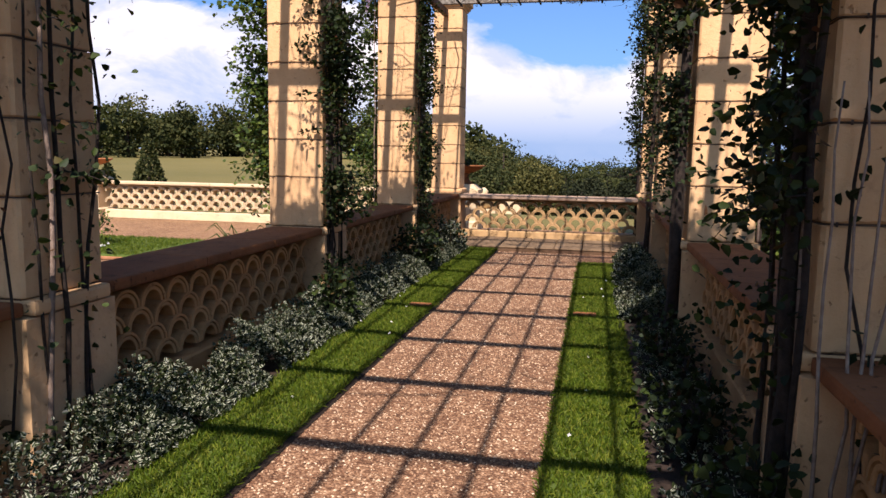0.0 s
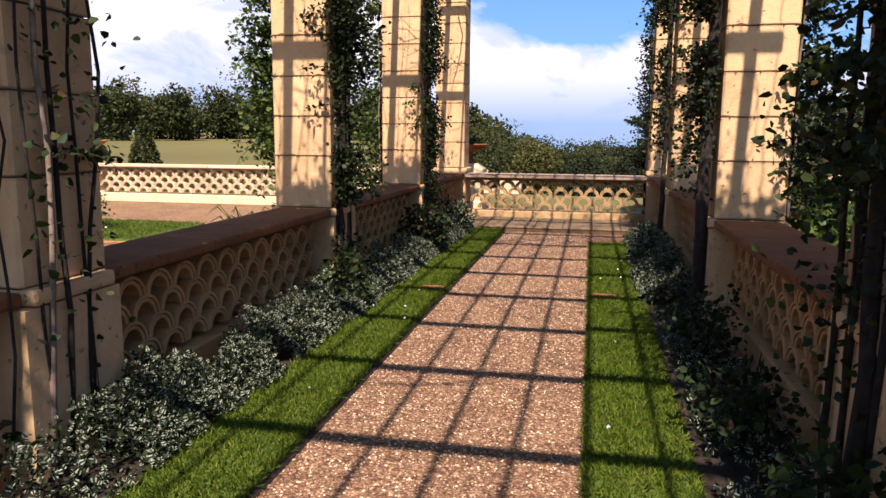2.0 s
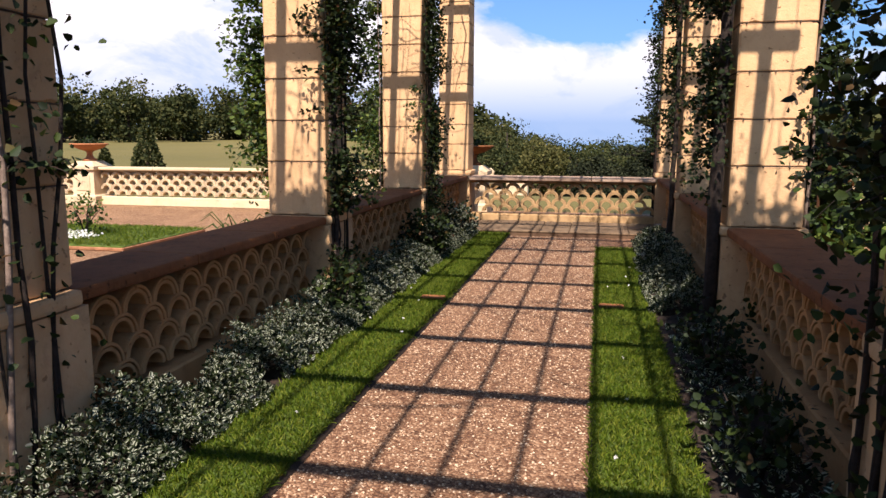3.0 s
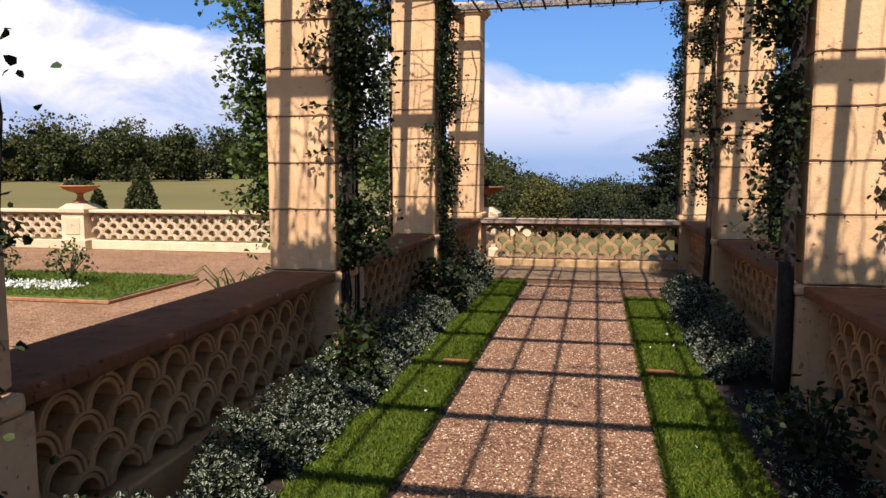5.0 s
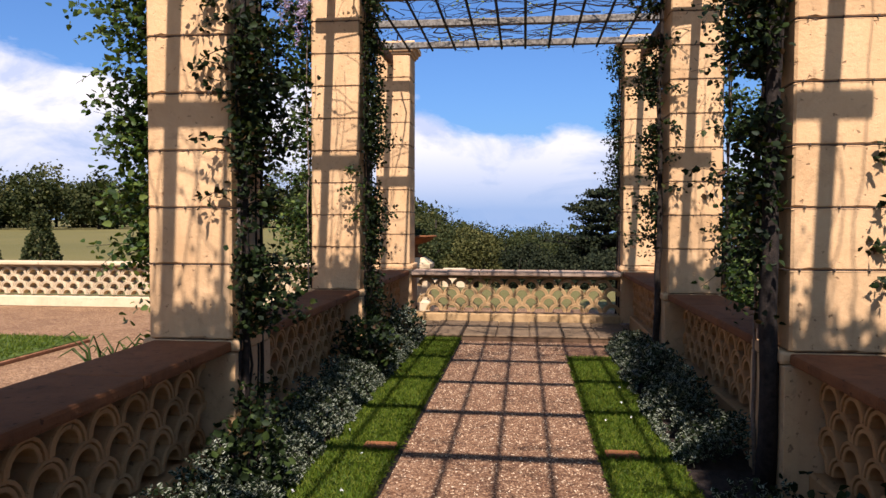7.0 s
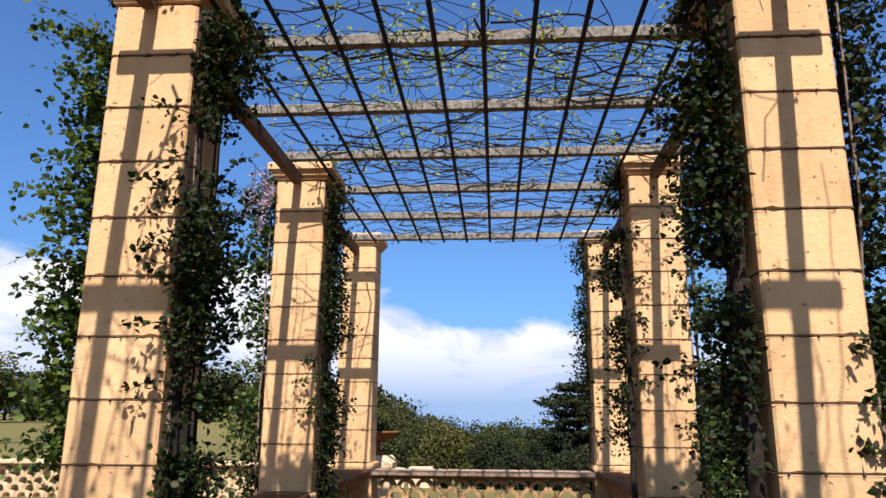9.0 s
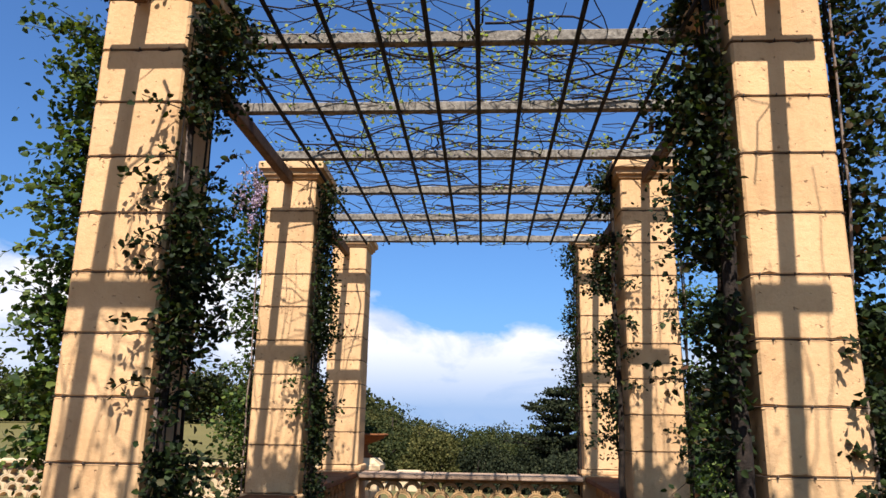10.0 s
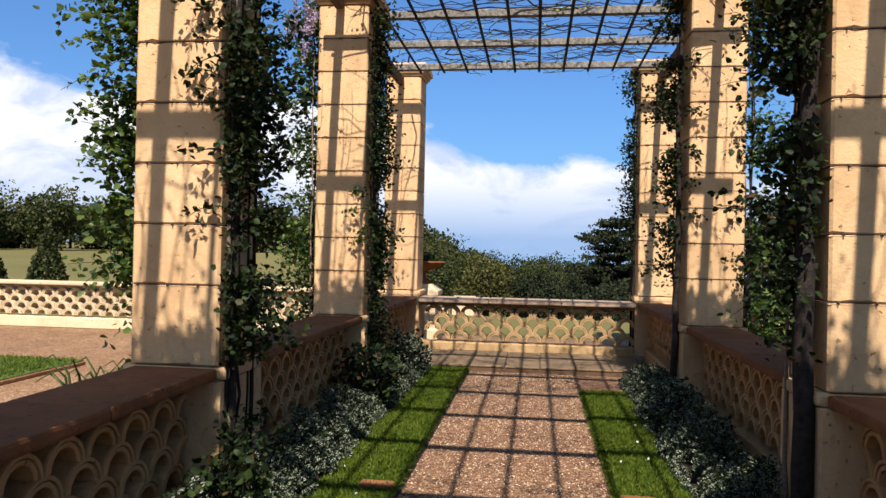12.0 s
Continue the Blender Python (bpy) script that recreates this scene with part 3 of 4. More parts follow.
# ---------------------------------------------------------------- planting in the beds


def periwinkle(x_wall, x_path, y0, y1, count, height, size, label, mat=VINCA):
    y = RNG.uniform(y0, y1, count)
    u = RNG.uniform(0, 1, count) ** 0.9
    lump = np.array([noise.noise(Vector((a * 2.1, b * 3.0, x_wall))) for a, b in zip(y, u)])
    lump2 = np.array([noise.noise(Vector((a * 7.0, b * 4.0, x_wall + 5))) for a, b in zip(y, u)])
    x = x_wall + (x_path - x_wall) * (u + 0.10 * lump2)
    top = height * np.clip(1.05 - u ** 2.2, 0.12, 1) * (0.9 + 0.5 * lump + 0.35 * lump2)
    z = 0.04 + np.clip(top, 0.03, 1) * np.sqrt(RNG.uniform(0.05, 1, count))
    keep = (lump2 > -0.34) & (lump > -0.5)
    p = np.stack([x, y, z], 1)[keep]
    tagged(part("periwinkle", leaves("periwinkle", p, RNG.uniform(0.65, 1.25, len(p)) * size, mat, RNG, 0.5, 0.95), None), label, "ground cover", kind="stuff")


for a, b in ((-6.6, -3.45), (-3.4, -0.05), (0.0, 3.3), (3.4, 5.25)):
    periwinkle(-1.58, -1.16, a, b, 19000 if b > -3.4 else 6000, 0.30, 0.025, "variegated green and cream periwinkle covering the bed")
periwinkle(1.58, 1.26, -5.2, -3.4, 1200, 0.20, 0.031, "dark variegated periwinkle straggling over the bed")
periwinkle(1.58, 1.20, -3.4, -0.05, 2300, 0.18, 0.030, "dark variegated periwinkle straggling over the bed")
periwinkle(1.58, 1.10, 0.4, 3.2, 13500, 0.27, 0.026, "variegated green and cream periwinkle covering the bed")
periwinkle(1.58, 1.14, 3.4, 4.8, 6000, 0.26, 0.026, "variegated green and cream periwinkle covering the bed")


def shrub(x, y, z, r, h, count, size, mat, label, name="shrub", stems=7, hollow=0.4):
    s = thing(name, label, "shrub", Matrix.Translation((x, y, z)))
    paths = []
    for i in range(stems):
        a = RNG.uniform(0, 6.28)
        q = r * RNG.uniform(0.3, 0.9)
        paths.append([((0, 0, -0.02), 0.012), ((0.4 * q * math.cos(a), 0.4 * q * math.sin(a), h * 0.4), 0.008), ((q * math.cos(a), q * math.sin(a), h * RNG.uniform(0.65, 0.95)), 0.003)])
    for path in paths:
        part("stem", tubes("stem", [path], BARK, 4), None, s)
    u = RNG.normal(size=(count, 3))
    u /= np.linalg.norm(u, axis=1)[:, None]
    rad = RNG.uniform(hollow, 1, count) ** 0.6
    k = np.array([1 + 0.5 * noise.noise(Vector(v * 2.2) + Vector((x, y, 0))) for v in u])
    p = u * (rad * k)[:, None] * np.array([r, r, h * 0.5]) + np.array([0, 0, h * 0.52])
    p[:, 2] = np.maximum(p[:, 2], 0.03)
    part("foliage", leaves("foliage", p, RNG.uniform(0.6, 1.2, count) * size, mat, RNG, 0.4), None, s)
    return s


shrub(-1.36, 2.72, 0.03, 0.30, 0.62, 900, 0.055, IVY, "dark green leafy shrub against the balustrade")
shrub(-1.32, 4.55, 0.03, 0.26, 0.55, 700, 0.05, VINCA, "pale variegated shrub at the foot of the pillar")
shrub(-1.38, -0.35, 0.03, 0.22, 0.45, 500, 0.05, IVY, "dark green leafy shrub against the balustrade")
shrub(1.36, 2.55, 0.03, 0.26, 0.42, 700, 0.048, VINCA, "pale variegated shrub in the shaded bed")
shrub(1.38, -1.2, 0.03, 0.28, 0.5, 330, 0.046, IVY, "straggling dark shrub in the shaded bed", hollow=0.2)
shrub(1.36, -2.6, 0.03, 0.28, 0.48, 330, 0.048, IVY, "straggling dark shrub in the shaded bed", hollow=0.2)
shrub(1.40, -3.7, 0.03, 0.26, 0.55, 330, 0.048, IVY, "straggling dark shrub in the shaded bed", hollow=0.2)

# ---------------------------------------------------------------- climbers on the pillars


def climber(side, y, inner=True, z0=0.4, z1=4.2, count=1500, spread=0.14, size=0.075, sprays=16, spray_len=0.38, mat=IVY, bare_below=1.3, stems=5, front=0.0, back=0.0, girth=2.2, seed=1):
    """A climber on one face of the pillar whose front stands at y. side: -1 or 1; inner: the face towards the path."""
    rng = np.random.default_rng(seed)
    count, sprays, size = int(count * 1.7), int(sprays * 1.6), size * 0.88
    spread *= 0.8
    out = -side if inner else side
    face = side * (INNER if inner else OUTER) + out * 0.012
    cl = thing("climbing_plant", "woody climber with dark green leaves trained up a stone pillar" if inner else "leafy green climber spilling from the outer face of a pillar", "climbing plant", Matrix.Translation((face, y, 0)), group="pillar climbers")
    paths = []
    for i in range(stems):
        yy = rng.uniform(0.02 + back, 0.47) if i or girth < 3 else back + 0.07
        thick = rng.uniform(0.008, 0.016) * (girth if i == 0 else 1)
        path = []
        for k in range(13):
            z = 0.02 + (z1 - 0.05) * k / 12
            yy += rng.normal(0, 0.03 if i or girth < 3 else 0.008)
            yy = min(max(yy, back - 0.02), 0.52)
            path.append(((out * (thick + 0.008 + abs(rng.normal(0, 0.014))), yy, z), thick * (1 - 0.6 * k / 12)))
        paths.append(path)
        part("stem", tubes("stem", [path], PALE_BARK if i == 4 else BARK, 6), None, cl)
    pts, sizes = [], []
    for i in range(count):
        st = paths[rng.integers(len(paths))]
        z = z0 + (z1 - z0) * rng.uniform(0, 1) ** (0.85)
        if z < bare_below and rng.uniform() < 0.72:
            continue
        clump = noise.noise(Vector((seed * 3.1, z * 2.3, 0.3))) + 0.5 * noise.noise(Vector((seed * 1.7, z * 6.1, 4.3)))
        if rng.uniform() > 0.62 + 1.35 * clump:
            continue
        k = min(int(z / z1 * 12), 11)
        base = st[k][0]
        d = abs(rng.normal(0, spread * (1 + 1.3 * max(clump, -0.55))))
        pts.append((base[0] + out * d, max(base[1] + rng.normal(0, 0.10), back - 0.08), z))
        sizes.append(size * rng.uniform(0.45, 1.1))
    twig = []
    for i in range(sprays):
        st = paths[rng.integers(len(paths))]
        k = rng.integers(4, 12)
        b = Vector(st[k][0])
        ln = spray_len * rng.uniform(0.5, 1.35)
        d = Vector((out * rng.uniform(0.5, 1.0), rng.uniform(-0.75, 0.35) - front, rng.uniform(-0.15, 0.75))).normalized()
        q = [b]
        for j in range(5):
            d = (d + Vector((0, 0, -0.16)) + Vector(rng.normal(0, 0.16, 3))).normalized()
            q.append(q[-1] + d * ln / 5)
        twig.append([(tuple(a), 0.004 * (1 - j / 7)) for j, a in enumerate(q)])
        for j in range(int(26 * ln / 0.38)):
            a = rng.integers(1, 6)
            c = q[a - 1].lerp(q[a], rng.uniform()) + Vector(rng.normal(0, 0.026, 3))
            pts.append(tuple(c))
            sizes.append(size * rng.uniform(0.5, 1.05))
    if twig:
        tagged(part("twig", tubes("twig", twig, BARK, 4), None, cl), kind="stuff")
    part("foliage", leaves("foliage", pts, sizes, mat, rng, -0.1, 0.95), None, cl)
    return cl


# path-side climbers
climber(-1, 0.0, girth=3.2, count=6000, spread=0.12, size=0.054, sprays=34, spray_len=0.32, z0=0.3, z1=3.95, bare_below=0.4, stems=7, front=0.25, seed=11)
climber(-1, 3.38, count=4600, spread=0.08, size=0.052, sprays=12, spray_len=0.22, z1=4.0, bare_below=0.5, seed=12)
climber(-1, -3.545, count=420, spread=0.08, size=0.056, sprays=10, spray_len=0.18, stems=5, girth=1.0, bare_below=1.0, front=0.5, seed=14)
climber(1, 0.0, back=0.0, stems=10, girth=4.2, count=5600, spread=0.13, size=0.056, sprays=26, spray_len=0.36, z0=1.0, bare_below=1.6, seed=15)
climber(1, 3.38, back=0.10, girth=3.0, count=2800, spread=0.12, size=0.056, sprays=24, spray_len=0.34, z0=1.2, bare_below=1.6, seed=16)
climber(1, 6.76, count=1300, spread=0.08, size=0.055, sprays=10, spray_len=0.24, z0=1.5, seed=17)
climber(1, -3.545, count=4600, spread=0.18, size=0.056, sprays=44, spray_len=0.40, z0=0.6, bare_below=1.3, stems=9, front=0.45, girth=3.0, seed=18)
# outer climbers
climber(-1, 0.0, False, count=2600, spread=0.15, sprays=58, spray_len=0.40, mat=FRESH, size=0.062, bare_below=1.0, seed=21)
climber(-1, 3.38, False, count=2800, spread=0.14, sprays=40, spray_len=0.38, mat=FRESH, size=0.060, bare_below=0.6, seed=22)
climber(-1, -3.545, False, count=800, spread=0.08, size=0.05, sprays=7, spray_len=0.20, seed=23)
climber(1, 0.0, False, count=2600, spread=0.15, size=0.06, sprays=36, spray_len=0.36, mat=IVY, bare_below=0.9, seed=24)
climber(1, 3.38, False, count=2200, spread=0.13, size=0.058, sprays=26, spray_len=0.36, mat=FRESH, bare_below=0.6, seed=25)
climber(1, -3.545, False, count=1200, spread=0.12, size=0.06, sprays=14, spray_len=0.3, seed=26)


def front_stems(side, y, n, zmax, seed, leaf_n):
    """Bare stems wandering over the pillar's front face."""
    rng = np.random.default_rng(seed)
    cl = thing("climbing_rose", "bare brown climbing rose stems against the pillar's front", "climbing plant", Matrix.Translation((side * MID, y - 0.045, 0)), group="pillar climbers")
    pts = []
    for i in range(n):
        x = rng.uniform(-0.22, 0.24)
        path = []
        for k in range(15):
            z = 0.02 + zmax * k / 14
            x = min(max(x + rng.normal(0, 0.035), -0.27), 0.28)
            lift = 0.0 if z < 0.9 else 0.035
            path.append(((x, -0.02 + lift - abs(rng.normal(0, 0.012)), z), 0.007 * (1 - 0.5 * k / 14)))
            if rng.uniform() < leaf_n:
                for _ in range(9):
                    pts.append((x + rng.normal(0, 0.05), -0.03 - abs(rng.normal(0, 0.04)), z + rng.normal(0, 0.06)))
        part("stem", tubes("stem", [path], PALE_BARK if i == 2 else BARK, 6), None, cl)
    part("foliage", leaves("foliage", pts, rng.uniform(0.03, 0.06, len(pts)), IVY, rng, -0.2, 1.1), None, cl)


front_stems(-1, -3.545, 6, 4.0, 31, 0.45)
front_stems(1, -3.545, 6, 4.0, 32, 0.8)


def front_sprays(side, y, corner, zs, seed, reach=0.34, mat=IVY):
    """Leafy shoots that leave a pillar's front corner and hang across its sunlit face. corner: 1 towards the path, -1 away."""
    rng = np.random.default_rng(seed)
    x0 = side * (INNER if corner > 0 else OUTER)
    across = side * corner
    cl = thing("climbing_plant", "loose leafy shoots hanging across a sunlit pillar face", "climbing plant", Matrix.Translation((x0, y, 0)), group="pillar climbers")
    twigs, pts = [], []
    for z in zs:
        p = Vector((-across * 0.03, 0.06, z))
        d = Vector((across * rng.uniform(0.5, 1.0), -0.55, rng.uniform(-0.3, 0.8))).normalized()
        ln = reach * rng.uniform(0.6, 1.2)
        path = [(tuple(p), 0.005)]
        p = Vector((-across * 0.03, -0.03, z))
        for k in range(7):
            path.append((tuple(p), 0.0042 * (1 - k / 9)))
            for _ in range(4):
                q = p + Vector(rng.normal(0, 0.024, 3))
                pts.append((q.x, min(q.y, -0.02), q.z))
            d = (d + Vector((0, 0.06, -0.10)) + Vector(rng.normal(0, 0.2, 3))).normalized()
            p = p + d * ln / 7
            p.y = min(p.y, -0.025)
        twigs.append(path)
    for path in twigs:
        part("shoot", tubes("shoot", [path], BARK, 4), None, cl)
    part("foliage", leaves("foliage", pts, rng.uniform(0.028, 0.055, len(pts)), mat, rng, -0.3, 0.85), None, cl)


front_sprays(-1, 0.0, 1, (1.75, 2.05, 2.3, 2.45, 2.6, 2.75, 2.9, 3.05, 3.3), 51)
front_sprays(-1, 3.38, 1, (1.6, 1.75, 1.95, 2.1), 52, 0.22, FRESH)
front_sprays(1, 0.0, -1, (1.25, 1.4, 1.6, 1.7, 2.0), 53, 0.22)
front_sprays(1, 3.38, -1, (1.3, 1.45, 2.1, 2.5, 2.8, 3.0), 54, 0.30)
front_sprays(1, 3.38, 1, (1.9, 2.2, 2.6, 2.9, 3.3), 55, 0.24)


def rose_canes(seed):
    """Bare canes rooted in the bed, leaning back on the pillar's pedestal."""
    rng = np.random.default_rng(seed)
    cl = thing("climbing_rose", "pale leafless rose canes leaning on a shaded pedestal", "climbing plant", Matrix.Translation((1.66, -3.72, 0)), group="pillar climbers")
    for i in range(6):
        x, lean = rng.uniform(-0.16, 0.16), rng.uniform(0.02, 0.30)
        path = []
        for k in range(9):
            u = k / 8
            path.append(((x + lean * u + rng.normal(0, 0.008), -0.10 + 0.14 * u + rng.normal(0, 0.008), 0.02 + 1.75 * u), 0.008 * (1 - 0.6 * u)))
        part("cane", tubes("cane", [path], PALE_BARK, 6), None, cl)


rose_canes(33)

# ---------------------------------------------------------------- vines over the roof


def roof_vine(y0, y1, n, leaf_n, seed):
    rng = np.random.default_rng(seed)
    v = thing("roof_vine", "leafless vine twigs with a few yellow-green young leaves over the pergola", "vine", Matrix.Translation((0, y0, 4.16)), group="roof vines")
    paths, pts = [], []
    for i in range(n):
        x, y = rng.uniform(-1.8, 1.8), rng.uniform(0, y1 - y0)
        a = rng.choice([0, math.pi]) + rng.normal(0, 0.6)
        z = rng.uniform(0.01, 0.10)
        r = rng.uniform(0.003, 0.007) if i % 9 else 0.011
        path = []
        for k in range(int(rng.integers(7, 16))):
            path.append(((x, y, z), r * (1 - 0.04 * k)))
            a += rng.normal(0, 0.32)
            x += 0.16 * math.cos(a)
            y += 0.16 * math.sin(a) * 0.8
            z = min(max(z + rng.normal(0, 0.03), 0.0), 0.2)
            if abs(x) > 1.95 or y < -0.3 or y > y1 - y0 + 0.3:
                break
            if rng.uniform() < leaf_n:
                for _ in range(7):
                    pts.append((x + rng.normal(0, 0.05), y + rng.normal(0, 0.05), z + rng.normal(0.01, 0.03)))
        if len(path) > 2:
            paths.append(path)
    tagged(part("twig", tubes("twig", paths, BARK, 4), None, v), kind="stuff")
    if pts:
        tagged(part("foliage", leaves("foliage", pts, rng.uniform(0.018, 0.042, len(pts)), SPRING, rng, 0.1), None, v), kind="stuff")


roof_vine(-3.4, 0.0, 60, 0.14, 41)
roof_vine(0.0, 1.9, 115, 0.24, 42)
roof_vine(1.9, 3.4, 105, 0.14, 43)
roof_vine(3.4, 6.8, 110, 0.03, 44)
roof_vine(-7.0, -3.4, 25, 0.05, 45)


def side_vine(side, y0, y1, n, count, seed):
    """Matted growth lying along the side beam between two pillars."""
    rng = np.random.default_rng(seed)
    v = thing("beam_vine", "tangled climber growth lying along the pergola's side beam", "vine", Matrix.Translation((BEAM_X[side], y0, BEAM_TOP)), group="roof vines")
    paths, pts = [], []
    for i in range(n):
        y = rng.uniform(-0.1, 0.4)
        x, z = rng.uniform(-0.1, 0.1), 0.01
        path = []
        for k in range(14):
            path.append(((x, y, z), 0.008 * (1 - 0.05 * k)))
            x = min(max(x + rng.normal(0, 0.04), -0.2), 0.2)
            z = min(max(z + rng.normal(0, 0.03), 0.0), 0.2)
            y += (y1 - y0) / 14
        paths.append(path)
    for path in paths:
        part("stem", tubes("stem", [path], BARK, 4), None, v)
    for i in range(count):
        y = min(abs(rng.normal(0.15, 0.4)), y1 - y0)
        pts.append((rng.normal(-side * 0.24, 0.15), y, rng.uniform(-0.1, 0.42) * math.exp(-y)))
    part("foliage", leaves("foliage", pts, rng.uniform(0.03, 0.06, count), IVY, rng, 0.2), None, v)


for i, y in enumerate(PILLARS[1:-1]):
    for side in (-1, 1):
        side_vine(side, y + 0.1, y + 2.4, 4, 900 if y < -3 else 200, 60 + 2 * i + (side > 0))


def shade_mat(side, y0, y1, count, seed, stems=6, leaf=0.10):
    """Unseen climber growth over the side beams, added to shade the pillars ahead."""
    rng = np.random.default_rng(seed)
    v = thing("beam_vine", "unseen thick mat of climber growth added over the side beam for shade" if count > 500 else "thin straggling climber growth over the side beam", "vine", Matrix.Translation((BEAM_X[side], y0, BEAM_TOP)), group="roof vines")
    for i in range(stems):
        path = []
        x, z = rng.uniform(-0.2, 0.2), 0.02
        for k in range(16):
            path.append(((x, (y1 - y0) * k / 15, z), 0.011 * (1 - 0.04 * k)))
            x = min(max(x + rng.normal(0, 0.06), -0.3), 0.3)
            z = min(max(z + rng.normal(0, 0.03), 0.0), 0.15)
        part("stem", tubes("stem", [path], BARK, 5), None, v)
    reach = (y1 - y0) * (1 - 0.10 * rng.uniform(0, 1, count) ** 2)
    pts = np.stack([rng.uniform(-0.42, 0.42, count), -0.1 + (reach + 0.1) * rng.uniform(0, 1, count), np.abs(rng.normal(0.0, 0.06, count))], 1)
    part("foliage", leaves("foliage", pts, rng.uniform(0.5, 1.0, count) * leaf, IVY, rng, 0.2), None, v)


# The far ends set how high the added shade climbs the next pillars.
for side in (-1, 1):
    shade_mat(side, -6.95, -2.50, 12500, 80 + side)
    shade_mat(side, -10.4, -7.1, 7000, 90 + side)
    shade_mat(side, 0.1, 0.98, 2300, 97 + side, 4, 0.07)


def wisteria():
    rng = np.random.default_rng(5)
    w = thing("wisteria", "pale lilac wisteria racemes hanging beside a pillar top", "wisteria", Matrix.Translation((-2.2, 3.25, 3.9)))
    pts, paths = [], []
    for i in range(11):
        x, y, z = rng.uniform(-0.28, 0.10), rng.uniform(-0.12, 0.1), rng.uniform(-0.15, 0.3)
        ln = rng.uniform(0.2, 0.42)
        paths.append([((x, y, z + 0.05), 0.004), ((x + rng.normal(0, 0.02), y, z - ln), 0.002)])
        pts = []
        for k in range(55):
            u = rng.uniform()
            pts.append((x + rng.normal(0, 0.035 * (1.1 - u)), y + rng.normal(0, 0.035 * (1.1 - u)), z - ln * u))
        tagged(part("raceme", leaves("raceme", pts, rng.uniform(0.02, 0.035, len(pts)), LILAC, rng, -0.3), None, w), kind="stuff")
    paths.append([((0.05, 0.1, -0.35), 0.01), ((0, 0.05, 0.1), 0.008), ((-0.2, 0, 0.36), 0.004)])
    for path in paths:
        part("stem", tubes("stem", [path], BARK, 4), None, w)


wisteria()

# ---------------------------------------------------------------- terrace outside
FAR_Y = 8.35


def pedestal(x, y):
    p = thing("pedestal", "square pale stone pedestal breaking the terrace balustrade", "pedestal", Matrix.Translation((x, y, 0)), group="terrace pedestals")
    part("base", profile_block(0.27, 0.27, [(0.05, 0), (0.05, 0.2), (0.0, 0.235)]), PALE, p)
    part("shaft", profile_block(0.27, 0.27, [(0.0, 0.236), (0.0, 0.76)]), PALE, p)
    part("panel", block(-0.17, 0.17, -0.285, -0.26, 0.32, 0.68, 0.01), PALE, p, "raised square panel")
    part("cap", profile_block(0.27, 0.27, [(0.0, 0.761), (0.05, 0.79), (0.05, 0.86), (0.0, 0.90), (-0.08, 0.97)]), PALE, p)


def urn(x, y, z, mat, plants):
    u = thing("garden_urn", "wide shallow reddish-brown urn planted with low flowers, on a pedestal", "urn", Matrix.Translation((x, y, z)), group="terrace urns")
    part("foot", lathe([(0.15, 0), (0.15, 0.04), (0.09, 0.07), (0.065, 0.12), (0.06, 0.18), (0.09, 0.22)], 20), mat, u)
    part("bowl", lathe([(0.09, 0.221), (0.22, 0.26), (0.32, 0.31), (0.36, 0.35), (0.40, 0.36), (0.40, 0.385), (0.35, 0.39), (0.33, 0.36), (0.1, 0.35)], 24), mat, u)
    n = 420
    a, r = RNG.uniform(0, 6.28, n), 0.3 * np.sqrt(RNG.uniform(0, 1, n))
    pts = np.stack([r * np.cos(a), r * np.sin(a), 0.37 + 0.16 * RNG.uniform(0, 1, n) * (1.2 - r / 0.33)], 1)
    tagged(part("planting", leaves("planting", pts, RNG.uniform(0.03, 0.06, n), plants, RNG, 0.4), None, u), kind="stuff")


PED = (-10.5, -1.79)
for x in PED:
    pedestal(x, FAR_Y + 0.08)
    # The right urn gets the dark coping colour to stand for its shadow.
    urn(x, FAR_Y + 0.08, 0.97, TERRACOTTA if x < -5 else COPING, IVY)
balustrade(PED[1] - PED[0] - 0.64, Matrix.Translation((PED[0] + 0.32, FAR_Y, 0)), "sunlit pierced stone balustrade along the terrace's far edge", (-0.10, 0.26), 0.1, 6, True, 0.20, PALE_ARCH)
balustrade(9.0, Matrix.Translation((PED[0] - 0.32 - 9.0, FAR_Y, 0)), "sunlit pierced stone balustrade along the terrace's far edge", (-0.10, 0.26), 0.1, 6, True, 0.20, PALE_ARCH)


balustrade(9.0, Matrix.Translation((2.4, FAR_Y, 0)), "sunlit pierced stone balustrade along the terrace's far edge", (-0.10, 0.26), 0.1, 6, True, 0.20, PALE_ARCH)


